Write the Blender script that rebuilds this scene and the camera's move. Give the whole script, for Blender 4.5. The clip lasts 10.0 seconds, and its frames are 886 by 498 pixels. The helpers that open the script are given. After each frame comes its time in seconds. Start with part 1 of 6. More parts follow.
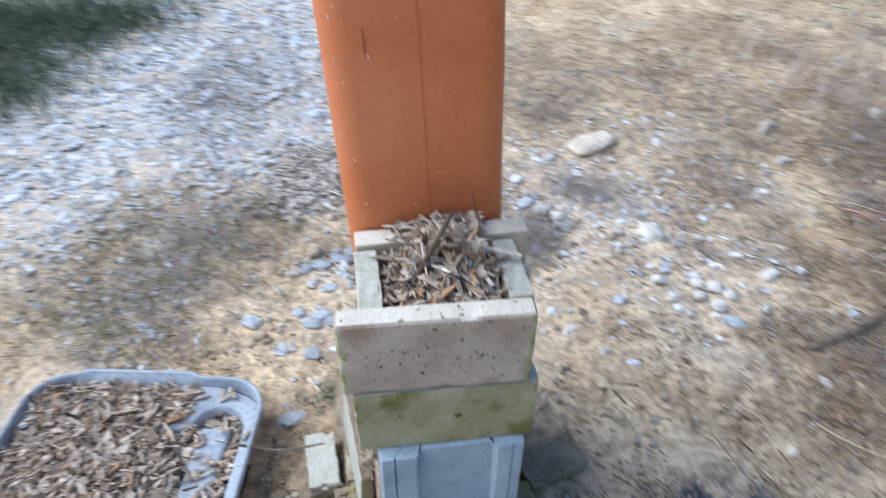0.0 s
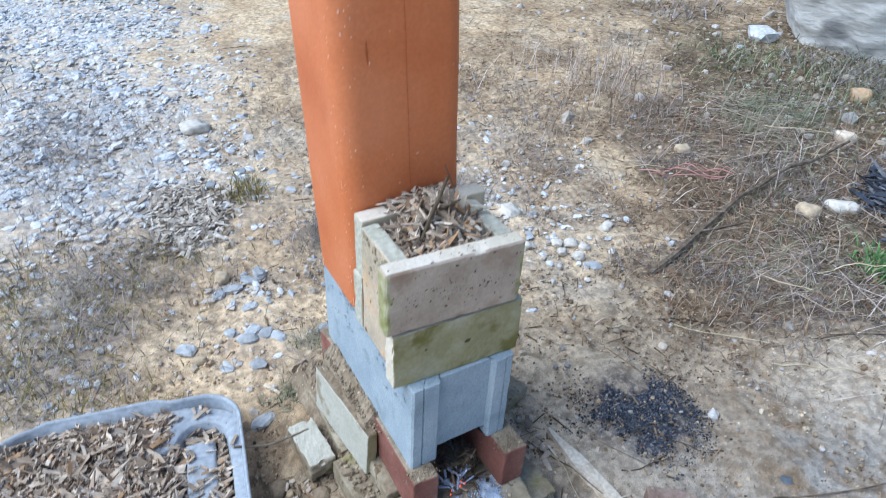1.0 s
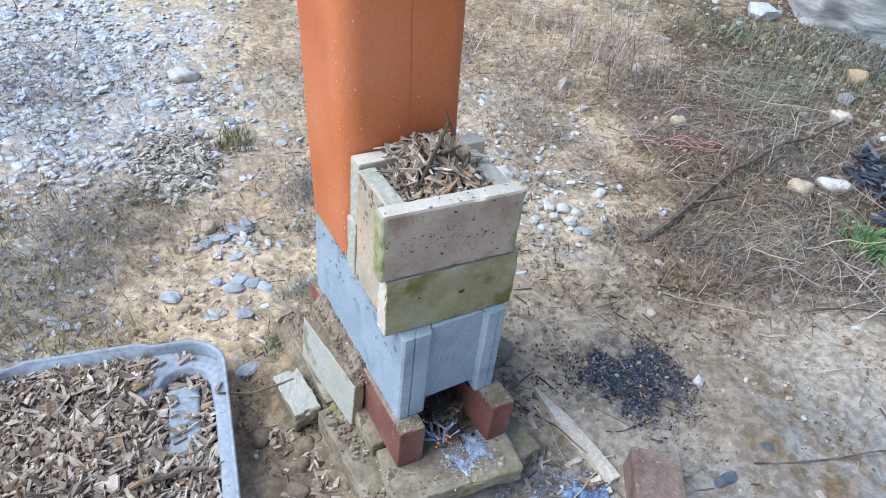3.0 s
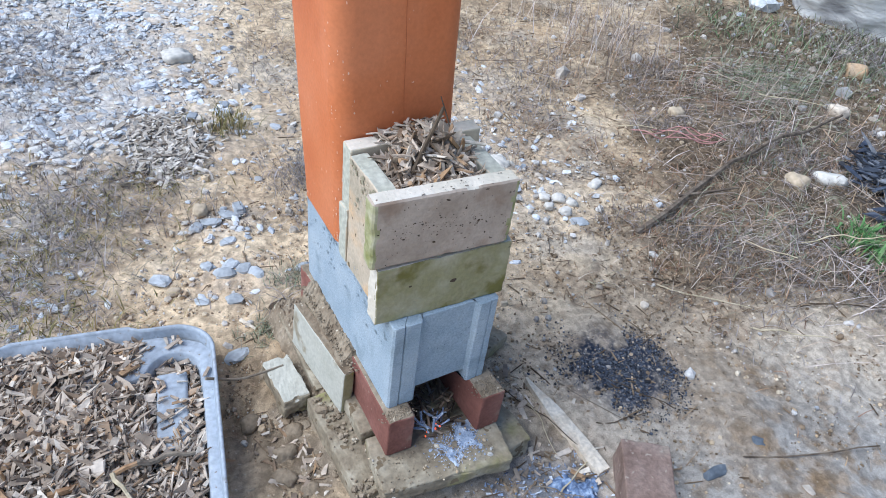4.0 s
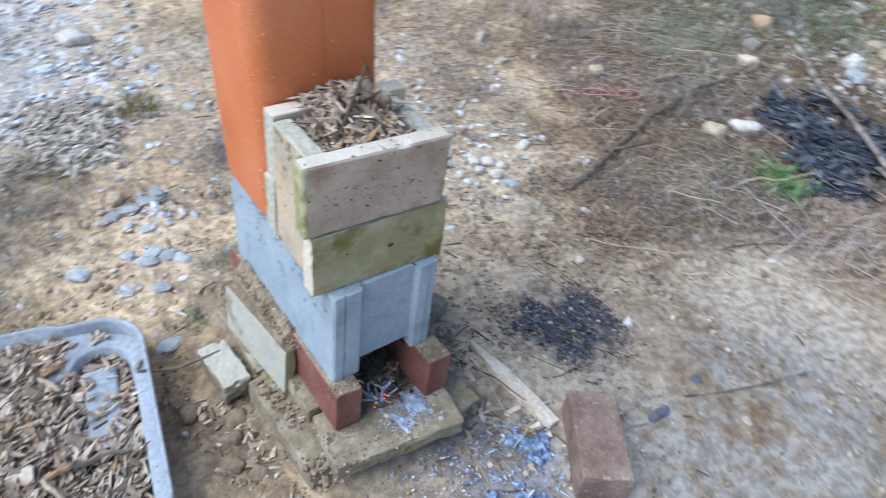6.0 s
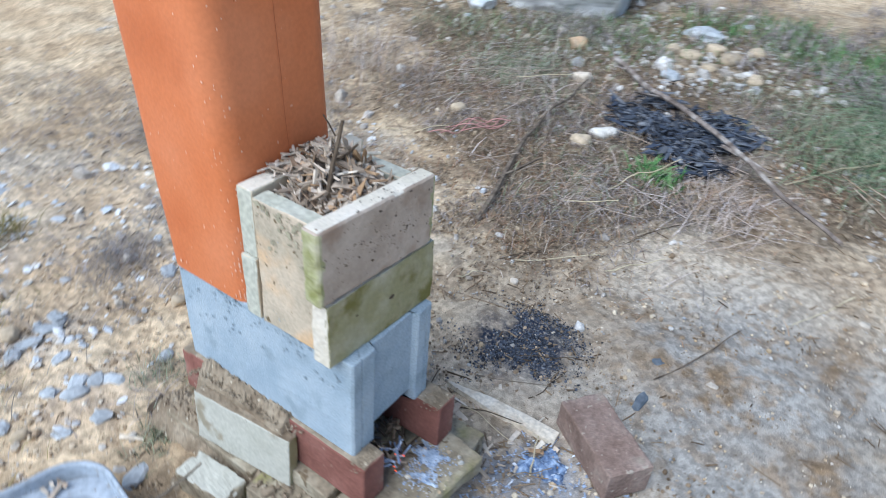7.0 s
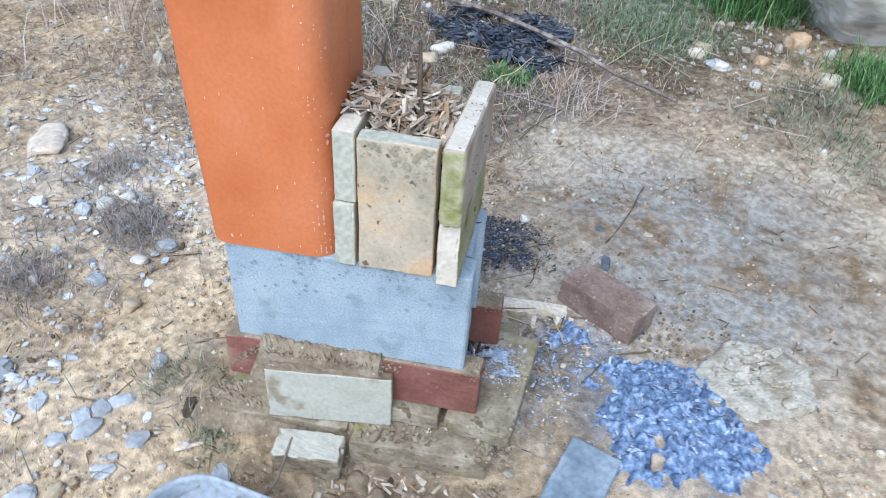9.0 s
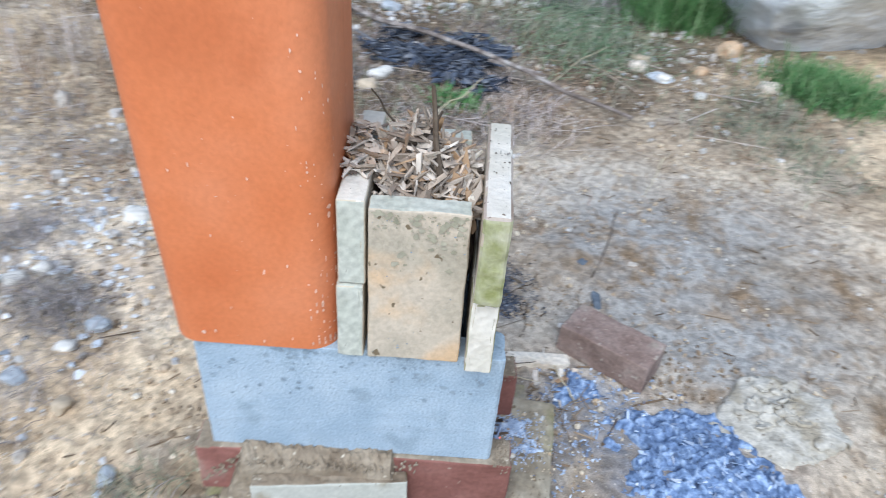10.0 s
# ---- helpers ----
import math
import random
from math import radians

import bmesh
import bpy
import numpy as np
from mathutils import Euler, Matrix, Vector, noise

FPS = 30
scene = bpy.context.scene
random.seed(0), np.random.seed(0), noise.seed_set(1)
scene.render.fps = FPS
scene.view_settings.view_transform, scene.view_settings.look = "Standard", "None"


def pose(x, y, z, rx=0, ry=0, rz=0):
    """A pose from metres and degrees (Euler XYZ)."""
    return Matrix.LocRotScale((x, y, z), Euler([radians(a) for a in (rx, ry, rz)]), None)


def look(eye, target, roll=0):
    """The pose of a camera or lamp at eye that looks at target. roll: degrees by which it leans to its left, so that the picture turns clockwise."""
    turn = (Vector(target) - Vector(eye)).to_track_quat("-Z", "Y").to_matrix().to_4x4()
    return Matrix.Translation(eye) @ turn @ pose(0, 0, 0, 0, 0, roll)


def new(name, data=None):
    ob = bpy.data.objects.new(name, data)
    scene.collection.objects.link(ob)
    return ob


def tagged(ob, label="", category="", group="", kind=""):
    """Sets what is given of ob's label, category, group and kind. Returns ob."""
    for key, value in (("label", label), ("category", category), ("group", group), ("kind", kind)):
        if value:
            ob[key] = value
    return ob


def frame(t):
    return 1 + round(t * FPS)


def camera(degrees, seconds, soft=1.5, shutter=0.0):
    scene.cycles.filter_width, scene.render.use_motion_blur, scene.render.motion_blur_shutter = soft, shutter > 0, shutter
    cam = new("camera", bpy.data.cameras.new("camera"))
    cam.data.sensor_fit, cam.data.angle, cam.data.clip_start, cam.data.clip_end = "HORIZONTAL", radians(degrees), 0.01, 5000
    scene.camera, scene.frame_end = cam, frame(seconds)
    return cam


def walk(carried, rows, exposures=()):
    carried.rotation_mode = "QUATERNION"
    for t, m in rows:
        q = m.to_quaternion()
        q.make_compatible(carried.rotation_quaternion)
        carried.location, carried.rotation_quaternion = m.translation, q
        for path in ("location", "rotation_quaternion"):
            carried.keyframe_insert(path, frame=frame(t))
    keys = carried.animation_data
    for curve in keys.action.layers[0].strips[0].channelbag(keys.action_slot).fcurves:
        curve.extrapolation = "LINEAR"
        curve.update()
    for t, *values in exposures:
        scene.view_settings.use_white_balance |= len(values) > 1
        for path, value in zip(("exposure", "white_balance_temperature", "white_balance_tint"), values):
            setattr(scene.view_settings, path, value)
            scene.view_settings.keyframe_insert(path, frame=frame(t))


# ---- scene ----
cam = camera(66.9, 10.0, soft=0.95, shutter=0.8)
PATH = [
    (0, (-0.098, -0.502, 1.063), (0.151, 1.032, -0.196), 0.5),
    (0.2, (-0.155, -0.504, 1.06), (0.27, 0.983, -0.21), 2.3),
    (0.4, (-0.213, -0.505, 1.09), (0.388, 0.984, -0.103), 0.2),
    (0.5, (-0.252, -0.544, 1.123), (0.417, 0.961, -0.011), -1.5),
    (0.6, (-0.297, -0.577, 1.132), (0.433, 0.934, 0.047), -2.0),
    (0.8, (-0.378, -0.618, 1.125), (0.436, 0.803, -0.022), 1.3),
    (1, (-0.44, -0.634, 1.102), (0.402, 0.76, -0.059), 3.1),
    (1.5, (-0.447, -0.64, 1.079), (0.388, 0.749, -0.093), 3.6),
    (2, (-0.462, -0.636, 1.068), (0.38, 0.706, -0.153), 5.5),
    (3.5, (-0.452, -0.629, 1.055), (0.415, 0.689, -0.175), 7.2),
    (4, (-0.447, -0.624, 1.051), (0.42, 0.674, -0.199), 8.1),
    (4.5, (-0.441, -0.61, 1.049), (0.424, 0.693, -0.197), 7.7),
    (5, (-0.434, -0.599, 1.049), (0.43, 0.713, -0.189), 7.6),
    (5.5, (-0.432, -0.613, 1.04), (0.435, 0.678, -0.217), 8.2),
    (6, (-0.447, -0.619, 1.018), (0.57, 0.533, -0.262), 8.5),
    (6.2, (-0.473, -0.614, 1.013), (0.618, 0.501, -0.238), 8.1),
    (7.3, (-0.664, -0.393, 0.969), (0.818, 0.409, -0.109), 3.2),
    (7.5, (-0.698, -0.343, 0.972), (0.815, 0.349, -0.139), 3.8),
    (8, (-0.805, -0.189, 0.951), (0.804, 0.246, -0.155), 5.2),
    (8.5, (-0.876, -0.101, 0.953), (0.77, 0.151, -0.155), 6.4),
    (9, (-0.859, -0.054, 0.935), (0.726, 0.157, -0.267), 4.0),
    (9.5, (-0.756, 0.004, 0.928), (0.845, 0.213, -0.252), 1.6),
    (10, (-0.694, 0.099, 0.892), (0.94, 0.072, -0.262), 4.6),
]
walk(cam, [(t, look(eye, target, roll)) for t, eye, target, roll in PATH], [(0.0, 0.0, 5700, 8), (0.5, -0.03, 5620, 6), (2.0, -0.03, 5620, 6), (3.5, -0.02, 5690, 8), (5.0, -0.02, 5720, 9), (6.2, -0.03, 5690, 7), (7.5, 0.0, 5640, 6), (10.0, 0.0, 5650, 7)])

# ---------------------------------------------------------------- light
world = bpy.data.worlds.new("sky")
scene.world = world
world.use_nodes = True
wn = world.node_tree.nodes
sky = wn.new("ShaderNodeTexSky")
sky.sky_type, sky.sun_disc = "NISHITA", False
sky.sun_elevation, sky.sun_rotation = radians(51), radians(281)
world.node_tree.links.new(sky.outputs["Color"], wn["Background"].inputs["Color"])
wn["Background"].inputs["Strength"].default_value = 0.138
sun = new("sun", bpy.data.lights.new("sun", "SUN"))
sun.data.energy, sun.data.angle, sun.data.color = 3.95, radians(56), (1.0, 0.975, 0.94)
sun.matrix_world = look((-0.78, 0.16, 1.0), (0, 0, 0))


# ---------------------------------------------------------------- materials
def material(name, colors, scale=12.0, rough=0.85, bump=0.3, fine=90.0, speck=None, speck_at=0.68, speck_scale=55.0,
             stain=None, stain_scale=4.0, stain_at=0.55, vary=0.0, island=0.0, metal=0.0, bump_size=0.004, grainy=0.2, stretch=None):
    """A rough natural surface: a ramp of colours over coarse and fine grain, with specks, stains and relief."""
    m = bpy.data.materials.new(name)
    m.use_nodes = True
    nt = m.node_tree
    n, link = nt.nodes, nt.links.new
    bsdf = n["Principled BSDF"]
    bsdf.inputs["Roughness"].default_value = rough
    bsdf.inputs["Metallic"].default_value = metal
    bsdf.inputs["Specular IOR Level"].default_value = 0.25
    co = n.new("ShaderNodeTexCoord").outputs["Object"]
    if stretch:
        lie = n.new("ShaderNodeMapping")
        lie.inputs["Scale"].default_value, lie.inputs["Rotation"].default_value = stretch, (0.25, -0.45, 0.0)
        link(co, lie.inputs["Vector"])
        co = lie.outputs["Vector"]
    def grain(s, detail=5.0):
        t = n.new("ShaderNodeTexNoise")
        t.inputs["Scale"].default_value, t.inputs["Detail"].default_value = s, detail
        link(co, t.inputs["Vector"])
        return t.outputs["Fac"]
    def mix(a, b, f, kind="MIX"):
        x = n.new("ShaderNodeMix")
        x.data_type, x.blend_type = "RGBA", kind
        if isinstance(f, float):
            x.inputs["Factor"].default_value = f
        else:
            link(f, x.inputs["Factor"])
        for v, s in ((a, x.inputs["A"]), (b, x.inputs["B"])):
            if isinstance(v, tuple):
                s.default_value = (*v, 1)
            else:
                link(v, s)
        return x.outputs["Result"]
    def ramp(f, lo, hi):
        r = n.new("ShaderNodeMapRange")
        r.interpolation_type = "SMOOTHSTEP"
        r.inputs["From Min"].default_value, r.inputs["From Max"].default_value = lo, hi
        link(f, r.inputs["Value"])
        return r.outputs["Result"]
    coarse, thin = grain(scale), grain(fine, 3.0)
    r = n.new("ShaderNodeValToRGB")
    r.color_ramp.elements[0].position, r.color_ramp.elements[1].position = 0.32, 0.68
    for e, c in zip(r.color_ramp.elements, (colors[0], colors[-1])):
        e.color = (*c, 1)
    if len(colors) > 2:
        r.color_ramp.elements.new(0.5).color = (*colors[1], 1)
    link(coarse, r.inputs["Fac"])
    col = r.outputs["Color"]
    if stain:
        col = mix(col, stain, ramp(grain(stain_scale, 6.0), stain_at, stain_at + 0.14))
    g = n.new("ShaderNodeMapRange")
    g.inputs["From Min"].default_value, g.inputs["From Max"].default_value = 0.3, 0.7
    g.inputs["To Min"].default_value, g.inputs["To Max"].default_value = 1 - grainy, 1 + grainy * 0.8
    link(thin, g.inputs["Value"])
    col = mix(col, g.outputs["Result"], 1.0, "MULTIPLY")
    if speck:
        col = mix(col, speck, ramp(grain(speck_scale, 2.0), speck_at, speck_at + 0.05))
    if vary or island:
        v = n.new("ShaderNodeMapRange")
        amount = vary or island
        v.inputs["To Min"].default_value, v.inputs["To Max"].default_value = 1 - amount, 1 + amount * 0.7
        link(n.new("ShaderNodeObjectInfo").outputs["Random"] if vary else n.new("ShaderNodeNewGeometry").outputs["Random Per Island"], v.inputs["Value"])
        col = mix(col, v.outputs["Result"], 1.0, "MULTIPLY")
    link(col, bsdf.inputs["Base Color"])
    b = n.new("ShaderNodeBump")
    b.inputs["Strength"].default_value, b.inputs["Distance"].default_value = bump, bump_size
    add = n.new("ShaderNodeMath")
    add.operation = "ADD"
    link(coarse, add.inputs[0]), link(thin, add.inputs[1])
    link(add.outputs[0], b.inputs["Height"])
    link(b.outputs["Normal"], bsdf.inputs["Normal"])
    return m


def island_ramp(name, colors, rough=0.85, fine=60.0, single=False):
    """Many small loose pieces: each one takes a colour of its own from a stepped ramp."""
    m = bpy.data.materials.new(name)
    m.use_nodes = True
    n, link = m.node_tree.nodes, m.node_tree.links.new
    bsdf = n["Principled BSDF"]
    bsdf.inputs["Roughness"].default_value = rough
    bsdf.inputs["Specular IOR Level"].default_value = 0.25
    r = n.new("ShaderNodeValToRGB")
    while len(r.color_ramp.elements) < len(colors):
        r.color_ramp.elements.new(0.5)
    for k, (e, c) in enumerate(zip(r.color_ramp.elements, colors)):
        e.position, e.color = k / max(1, len(colors) - 1), (*c, 1)
    link(n.new("ShaderNodeObjectInfo").outputs["Random"] if single else n.new("ShaderNodeNewGeometry").outputs["Random Per Island"], r.inputs["Fac"])
    t = n.new("ShaderNodeTexNoise")
    t.inputs["Scale"].default_value, t.inputs["Detail"].default_value = fine, 4
    link(n.new("ShaderNodeTexCoord").outputs["Object"], t.inputs["Vector"])
    g = n.new("ShaderNodeMapRange")
    g.inputs["From Min"].default_value, g.inputs["From Max"].default_value = 0.3, 0.7
    g.inputs["To Min"].default_value, g.inputs["To Max"].default_value = 0.65, 1.25
    link(t.outputs["Fac"], g.inputs["Value"])
    x = n.new("ShaderNodeMix")
    x.data_type, x.blend_type = "RGBA", "MULTIPLY"
    x.inputs["Factor"].default_value = 1.0
    link(r.outputs["Color"], x.inputs["A"]), link(g.outputs["Result"], x.inputs["B"])
    link(x.outputs["Result"], bsdf.inputs["Base Color"])
    b = n.new("ShaderNodeBump")
    b.inputs["Strength"].default_value, b.inputs["Distance"].default_value = 0.3, 0.002
    link(t.outputs["Fac"], b.inputs["Height"]), link(b.outputs["Normal"], bsdf.inputs["Normal"])
    return m


TERRACOTTA = material("terracotta", [(0.56, 0.160, 0.056), (0.62, 0.199, 0.077), (0.655, 0.236, 0.107)], 5, 0.50, 0.12, 160,
                      speck=(0.80, 0.52, 0.40), speck_at=0.735, speck_scale=120, stain=(0.535, 0.160, 0.059), stain_scale=3.0, stain_at=0.56, grainy=0.06)
SCUFF = material("pale clay scuff", [(0.74, 0.42, 0.29), (0.80, 0.58, 0.46)], 300, 0.8, 0.1)
DARK_CLAY = material("dark clay crack", [(0.38, 0.105, 0.040), (0.46, 0.13, 0.05)], 40, 0.8, 0.1)
FLUE_INSIDE = material("flue inside", [(0.30, 0.33, 0.38), (0.46, 0.50, 0.56)], 8, 0.8)
CONCRETE = material("grey concrete block", [(0.29, 0.37, 0.445), (0.36, 0.44, 0.515), (0.42, 0.495, 0.56)], 10, 0.9, 0.28, 300, grainy=0.16,
                    speck=(0.15, 0.19, 0.24), speck_at=0.70, speck_scale=230, stain=(0.29, 0.36, 0.42), stain_scale=16, stain_at=0.54)
FIREBRICK = material("pale fire brick", [(0.46, 0.39, 0.29), (0.56, 0.49, 0.37), (0.62, 0.56, 0.44)], 9, 0.88, 0.2, 170, grainy=0.08,
                     speck=(0.13, 0.10, 0.08), speck_at=0.72, speck_scale=70, stain=(0.40, 0.37, 0.24), stain_scale=5, stain_at=0.57)
FIREBRICK_SIDE = material("buff fire brick", [(0.41, 0.36, 0.275), (0.54, 0.46, 0.355), (0.60, 0.51, 0.395)], 9, 0.88, 0.2, 170, grainy=0.12,
                     speck=(0.17, 0.13, 0.08), speck_at=0.67, speck_scale=60, stain=(0.60, 0.41, 0.235), stain_scale=7, stain_at=0.47)
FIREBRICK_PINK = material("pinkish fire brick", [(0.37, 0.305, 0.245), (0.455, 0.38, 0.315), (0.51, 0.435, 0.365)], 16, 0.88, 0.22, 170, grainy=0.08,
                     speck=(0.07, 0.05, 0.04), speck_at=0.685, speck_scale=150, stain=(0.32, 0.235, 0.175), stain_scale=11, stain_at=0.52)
MOSS_BRICK = material("mossy fire brick", [(0.44, 0.41, 0.30), (0.31, 0.295, 0.16), (0.42, 0.385, 0.275)], 13, 0.9, 0.22, 170, grainy=0.08,
                     speck=(0.10, 0.09, 0.05), speck_at=0.73, speck_scale=50, stain=(0.185, 0.17, 0.055), stain_scale=14, stain_at=0.52)
PLATE_FACE = material("pale grey-green fire brick", [(0.44, 0.435, 0.37), (0.49, 0.48, 0.415), (0.53, 0.52, 0.455)], 10, 0.9, 0.2, 150, speck=(0.26, 0.23, 0.18), speck_at=0.72, speck_scale=90, stain=(0.32, 0.28, 0.205), stain_scale=17, stain_at=0.56, grainy=0.10)
PALE_FACE = material("pale brick face", [(0.58, 0.54, 0.44), (0.68, 0.63, 0.54), (0.72, 0.68, 0.60)], 14, 0.9, 0.4, 120, speck=(0.20, 0.15, 0.11), speck_at=0.69, speck_scale=120, grainy=0.08)
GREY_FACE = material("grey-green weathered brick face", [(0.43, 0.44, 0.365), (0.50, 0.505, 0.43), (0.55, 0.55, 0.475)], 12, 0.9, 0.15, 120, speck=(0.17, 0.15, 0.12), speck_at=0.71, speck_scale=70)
MOSS_EDGE = material("green algae", [(0.25, 0.26, 0.10), (0.37, 0.37, 0.21), (0.48, 0.46, 0.33)], 40, 0.95, 0.3, 150, grainy=0.1)
RED_BRICK = material("red clay brick", [(0.19, 0.080, 0.062), (0.25, 0.110, 0.088), (0.31, 0.155, 0.125)], 12, 0.9, 0.35, 150, grainy=0.12,
                     speck=(0.38, 0.28, 0.22), speck_at=0.69, speck_scale=70, stain=(0.33, 0.24, 0.19), stain_scale=14, stain_at=0.57, vary=0.12)
LOOSE_BRICK = material("dusty brown brick", [(0.20, 0.135, 0.108), (0.27, 0.192, 0.158), (0.34, 0.262, 0.222)], 14, 0.92, 0.6, 140,
                     speck=(0.40, 0.34, 0.28), speck_at=0.66, speck_scale=70, stain=(0.36, 0.30, 0.24), stain_scale=16, stain_at=0.56)
BASE_BRICK = material("earth-stained base brick", [(0.21, 0.17, 0.12), (0.29, 0.245, 0.175), (0.40, 0.355, 0.27)], 22, 0.92, 0.5, 110,
                     speck=(0.18, 0.14, 0.09), speck_at=0.62, speck_scale=50, stain=(0.27, 0.25, 0.11), stain_scale=8, stain_at=0.57)
GREY_SLAB = material("blue-grey slab", [(0.16, 0.20, 0.25), (0.23, 0.285, 0.345), (0.34, 0.40, 0.46)], 16, 0.7, 0.4, 100)
PLASTIC = material("grey plastic", [(0.35, 0.395, 0.45), (0.40, 0.45, 0.51)], 9, 0.42, 0.05, 90, stain=(0.30, 0.30, 0.30), stain_scale=40, stain_at=0.60, speck=(0.20, 0.16, 0.12), speck_at=0.70, speck_scale=110)
SPLIT_WOOD = material("weathered split wood", [(0.58, 0.48, 0.36), (0.72, 0.64, 0.52), (0.78, 0.71, 0.60)], 30, 0.85, 0.4, 140)
BROWN_WOOD = material("brown bark wood", [(0.26, 0.15, 0.08), (0.40, 0.25, 0.14), (0.50, 0.34, 0.20)], 40, 0.85, 0.4, 120)
DARK_TWIG = material("dark twig bark", [(0.07, 0.05, 0.035), (0.13, 0.10, 0.07)], 60, 0.9, 0.4, 150)
GREY_STICK = material("grey weathered branch", [(0.16, 0.13, 0.10), (0.27, 0.23, 0.18)], 40, 0.9, 0.5, 120)
OLD_STICK = material("dark weathered branch", [(0.09, 0.07, 0.052), (0.16, 0.125, 0.095), (0.24, 0.20, 0.155)], 40, 0.9, 0.5, 120)
BURNT_STICK = material("scorched grey branch", [(0.12, 0.095, 0.08), (0.27, 0.225, 0.195), (0.46, 0.42, 0.38)], 18, 0.9, 0.5, 120)
PALE_STEM = material("bleached dry stem", [(0.50, 0.42, 0.28), (0.62, 0.54, 0.38)], 30, 0.85, 0.2, 90)
CORD = material("faded pink twine", [(0.46, 0.22, 0.20), (0.58, 0.33, 0.30)], 50, 0.9, 0.2, 90)
BOULDER = material("pale quartzite", [(0.46, 0.47, 0.48), (0.70, 0.70, 0.69), (0.78, 0.78, 0.76)], 2.4, 0.85, 0.6, 18, grainy=0.12,
                   stain=(0.34, 0.34, 0.35), stain_scale=2.6, stain_at=0.57, bump_size=0.012, stretch=(0.9, 0.9, 2.3))
MORTAR = material("pale crusted mortar", [(0.38, 0.345, 0.28), (0.50, 0.46, 0.385), (0.60, 0.56, 0.48)], 40, 0.95, 0.55, 150, stain=(0.36, 0.31, 0.23), stain_scale=14, stain_at=0.56, speck=(0.25, 0.21, 0.16), speck_at=0.66, speck_scale=70, bump_size=0.004)
SLATE = material("blue-grey slate", [(0.41, 0.44, 0.465), (0.50, 0.53, 0.555), (0.62, 0.635, 0.65)], 14, 0.8, 0.5, 60, vary=0.25)
TAN_STONE = material("tan pebble stone", [(0.45, 0.36, 0.25), (0.54, 0.45, 0.33)], 14, 0.85, 0.4, 60, vary=0.25)
ORANGE_STONE = material("orange-tan stone", [(0.43, 0.26, 0.14), (0.53, 0.37, 0.23), (0.52, 0.42, 0.31)], 16, 0.85, 0.4, 60)
BEIGE_STONE = material("beige stone", [(0.64, 0.55, 0.44), (0.74, 0.65, 0.54)], 14, 0.85, 0.3, 60)
WHITE_STONE = material("white quartz stone", [(0.62, 0.59, 0.53), (0.76, 0.72, 0.65)], 12, 0.8, 0.4, 50, vary=0.12)
CHIP_COLORS = [(0.08, 0.06, 0.048), (0.43, 0.345, 0.265), (0.64, 0.55, 0.45), (0.31, 0.24, 0.18), (0.76, 0.69, 0.59), (0.49, 0.40, 0.31), (0.14, 0.105, 0.08), (0.67, 0.59, 0.50), (0.42, 0.27, 0.15), (0.23, 0.18, 0.135), (0.56, 0.475, 0.385)]
CHIPS = island_ramp("weathered wood chips", CHIP_COLORS)
CHIP = island_ramp("weathered wood chip", CHIP_COLORS, single=True)
GRAVEL_COLORS = [(0.784, 0.79, 0.796), (0.262, 0.293, 0.336), (0.66, 0.62, 0.56), (0.445, 0.483, 0.532), (0.616, 0.641, 0.672), (0.728, 0.74, 0.752), (0.528, 0.571, 0.621), (0.56, 0.5, 0.41), (0.723, 0.729, 0.729), (0.505, 0.543, 0.592)]
GRAVEL_COLORS = [tuple(min(0.86, c * 1.09) for c in q) for q in GRAVEL_COLORS]
GRAVEL = island_ramp("mixed slate gravel", GRAVEL_COLORS)
GRAVEL_STONE = island_ramp("slate stone", GRAVEL_COLORS, single=True)
GRIT = island_ramp("sandy grit", [(0.30, 0.21, 0.13), (0.58, 0.45, 0.30), (0.70, 0.61, 0.47), (0.46, 0.34, 0.21), (0.54, 0.53, 0.51), (0.38, 0.28, 0.18), (0.74, 0.68, 0.57)])
HAY = island_ramp("dry straw", [(0.107, 0.079, 0.059), (0.427, 0.335, 0.237), (0.213, 0.167, 0.13), (0.66, 0.571, 0.473), (0.155, 0.118, 0.101), (0.446, 0.315, 0.189), (0.291, 0.266, 0.178), (0.533, 0.433, 0.332)])
GREY_HAY = island_ramp("grey dry weeds", [(0.204, 0.189, 0.143), (0.31, 0.279, 0.227), (0.107, 0.09, 0.083), (0.349, 0.309, 0.299), (0.233, 0.21, 0.197), (0.504, 0.46, 0.455), (0.165, 0.14, 0.131), (0.407, 0.359, 0.359)])
STRAW = island_ramp("pale bleached straw", [(0.34, 0.269, 0.203), (0.62, 0.526, 0.455), (0.48, 0.378, 0.287), (0.72, 0.646, 0.621), (0.26, 0.199, 0.156), (0.56, 0.398, 0.263)])
RUST = island_ramp("rust-brown dry weeds", [(0.16, 0.085, 0.055), (0.34, 0.19, 0.11), (0.24, 0.13, 0.085), (0.46, 0.29, 0.17), (0.40, 0.31, 0.23)])
LUSH = island_ramp("combed green grass", [(0.05, 0.10, 0.045), (0.12, 0.22, 0.10), (0.20, 0.32, 0.16), (0.30, 0.36, 0.22), (0.08, 0.15, 0.07), (0.40, 0.40, 0.27)], 0.6)
GRASS = island_ramp("green grass blades", [(0.045, 0.12, 0.035), (0.085, 0.21, 0.06), (0.14, 0.29, 0.10), (0.24, 0.32, 0.15), (0.06, 0.15, 0.045)], 0.6)
SALLOW = island_ramp("yellowing grass blades", [(0.10, 0.11, 0.03), (0.26, 0.22, 0.08), (0.38, 0.31, 0.15), (0.16, 0.15, 0.05), (0.30, 0.20, 0.09)], 0.7)
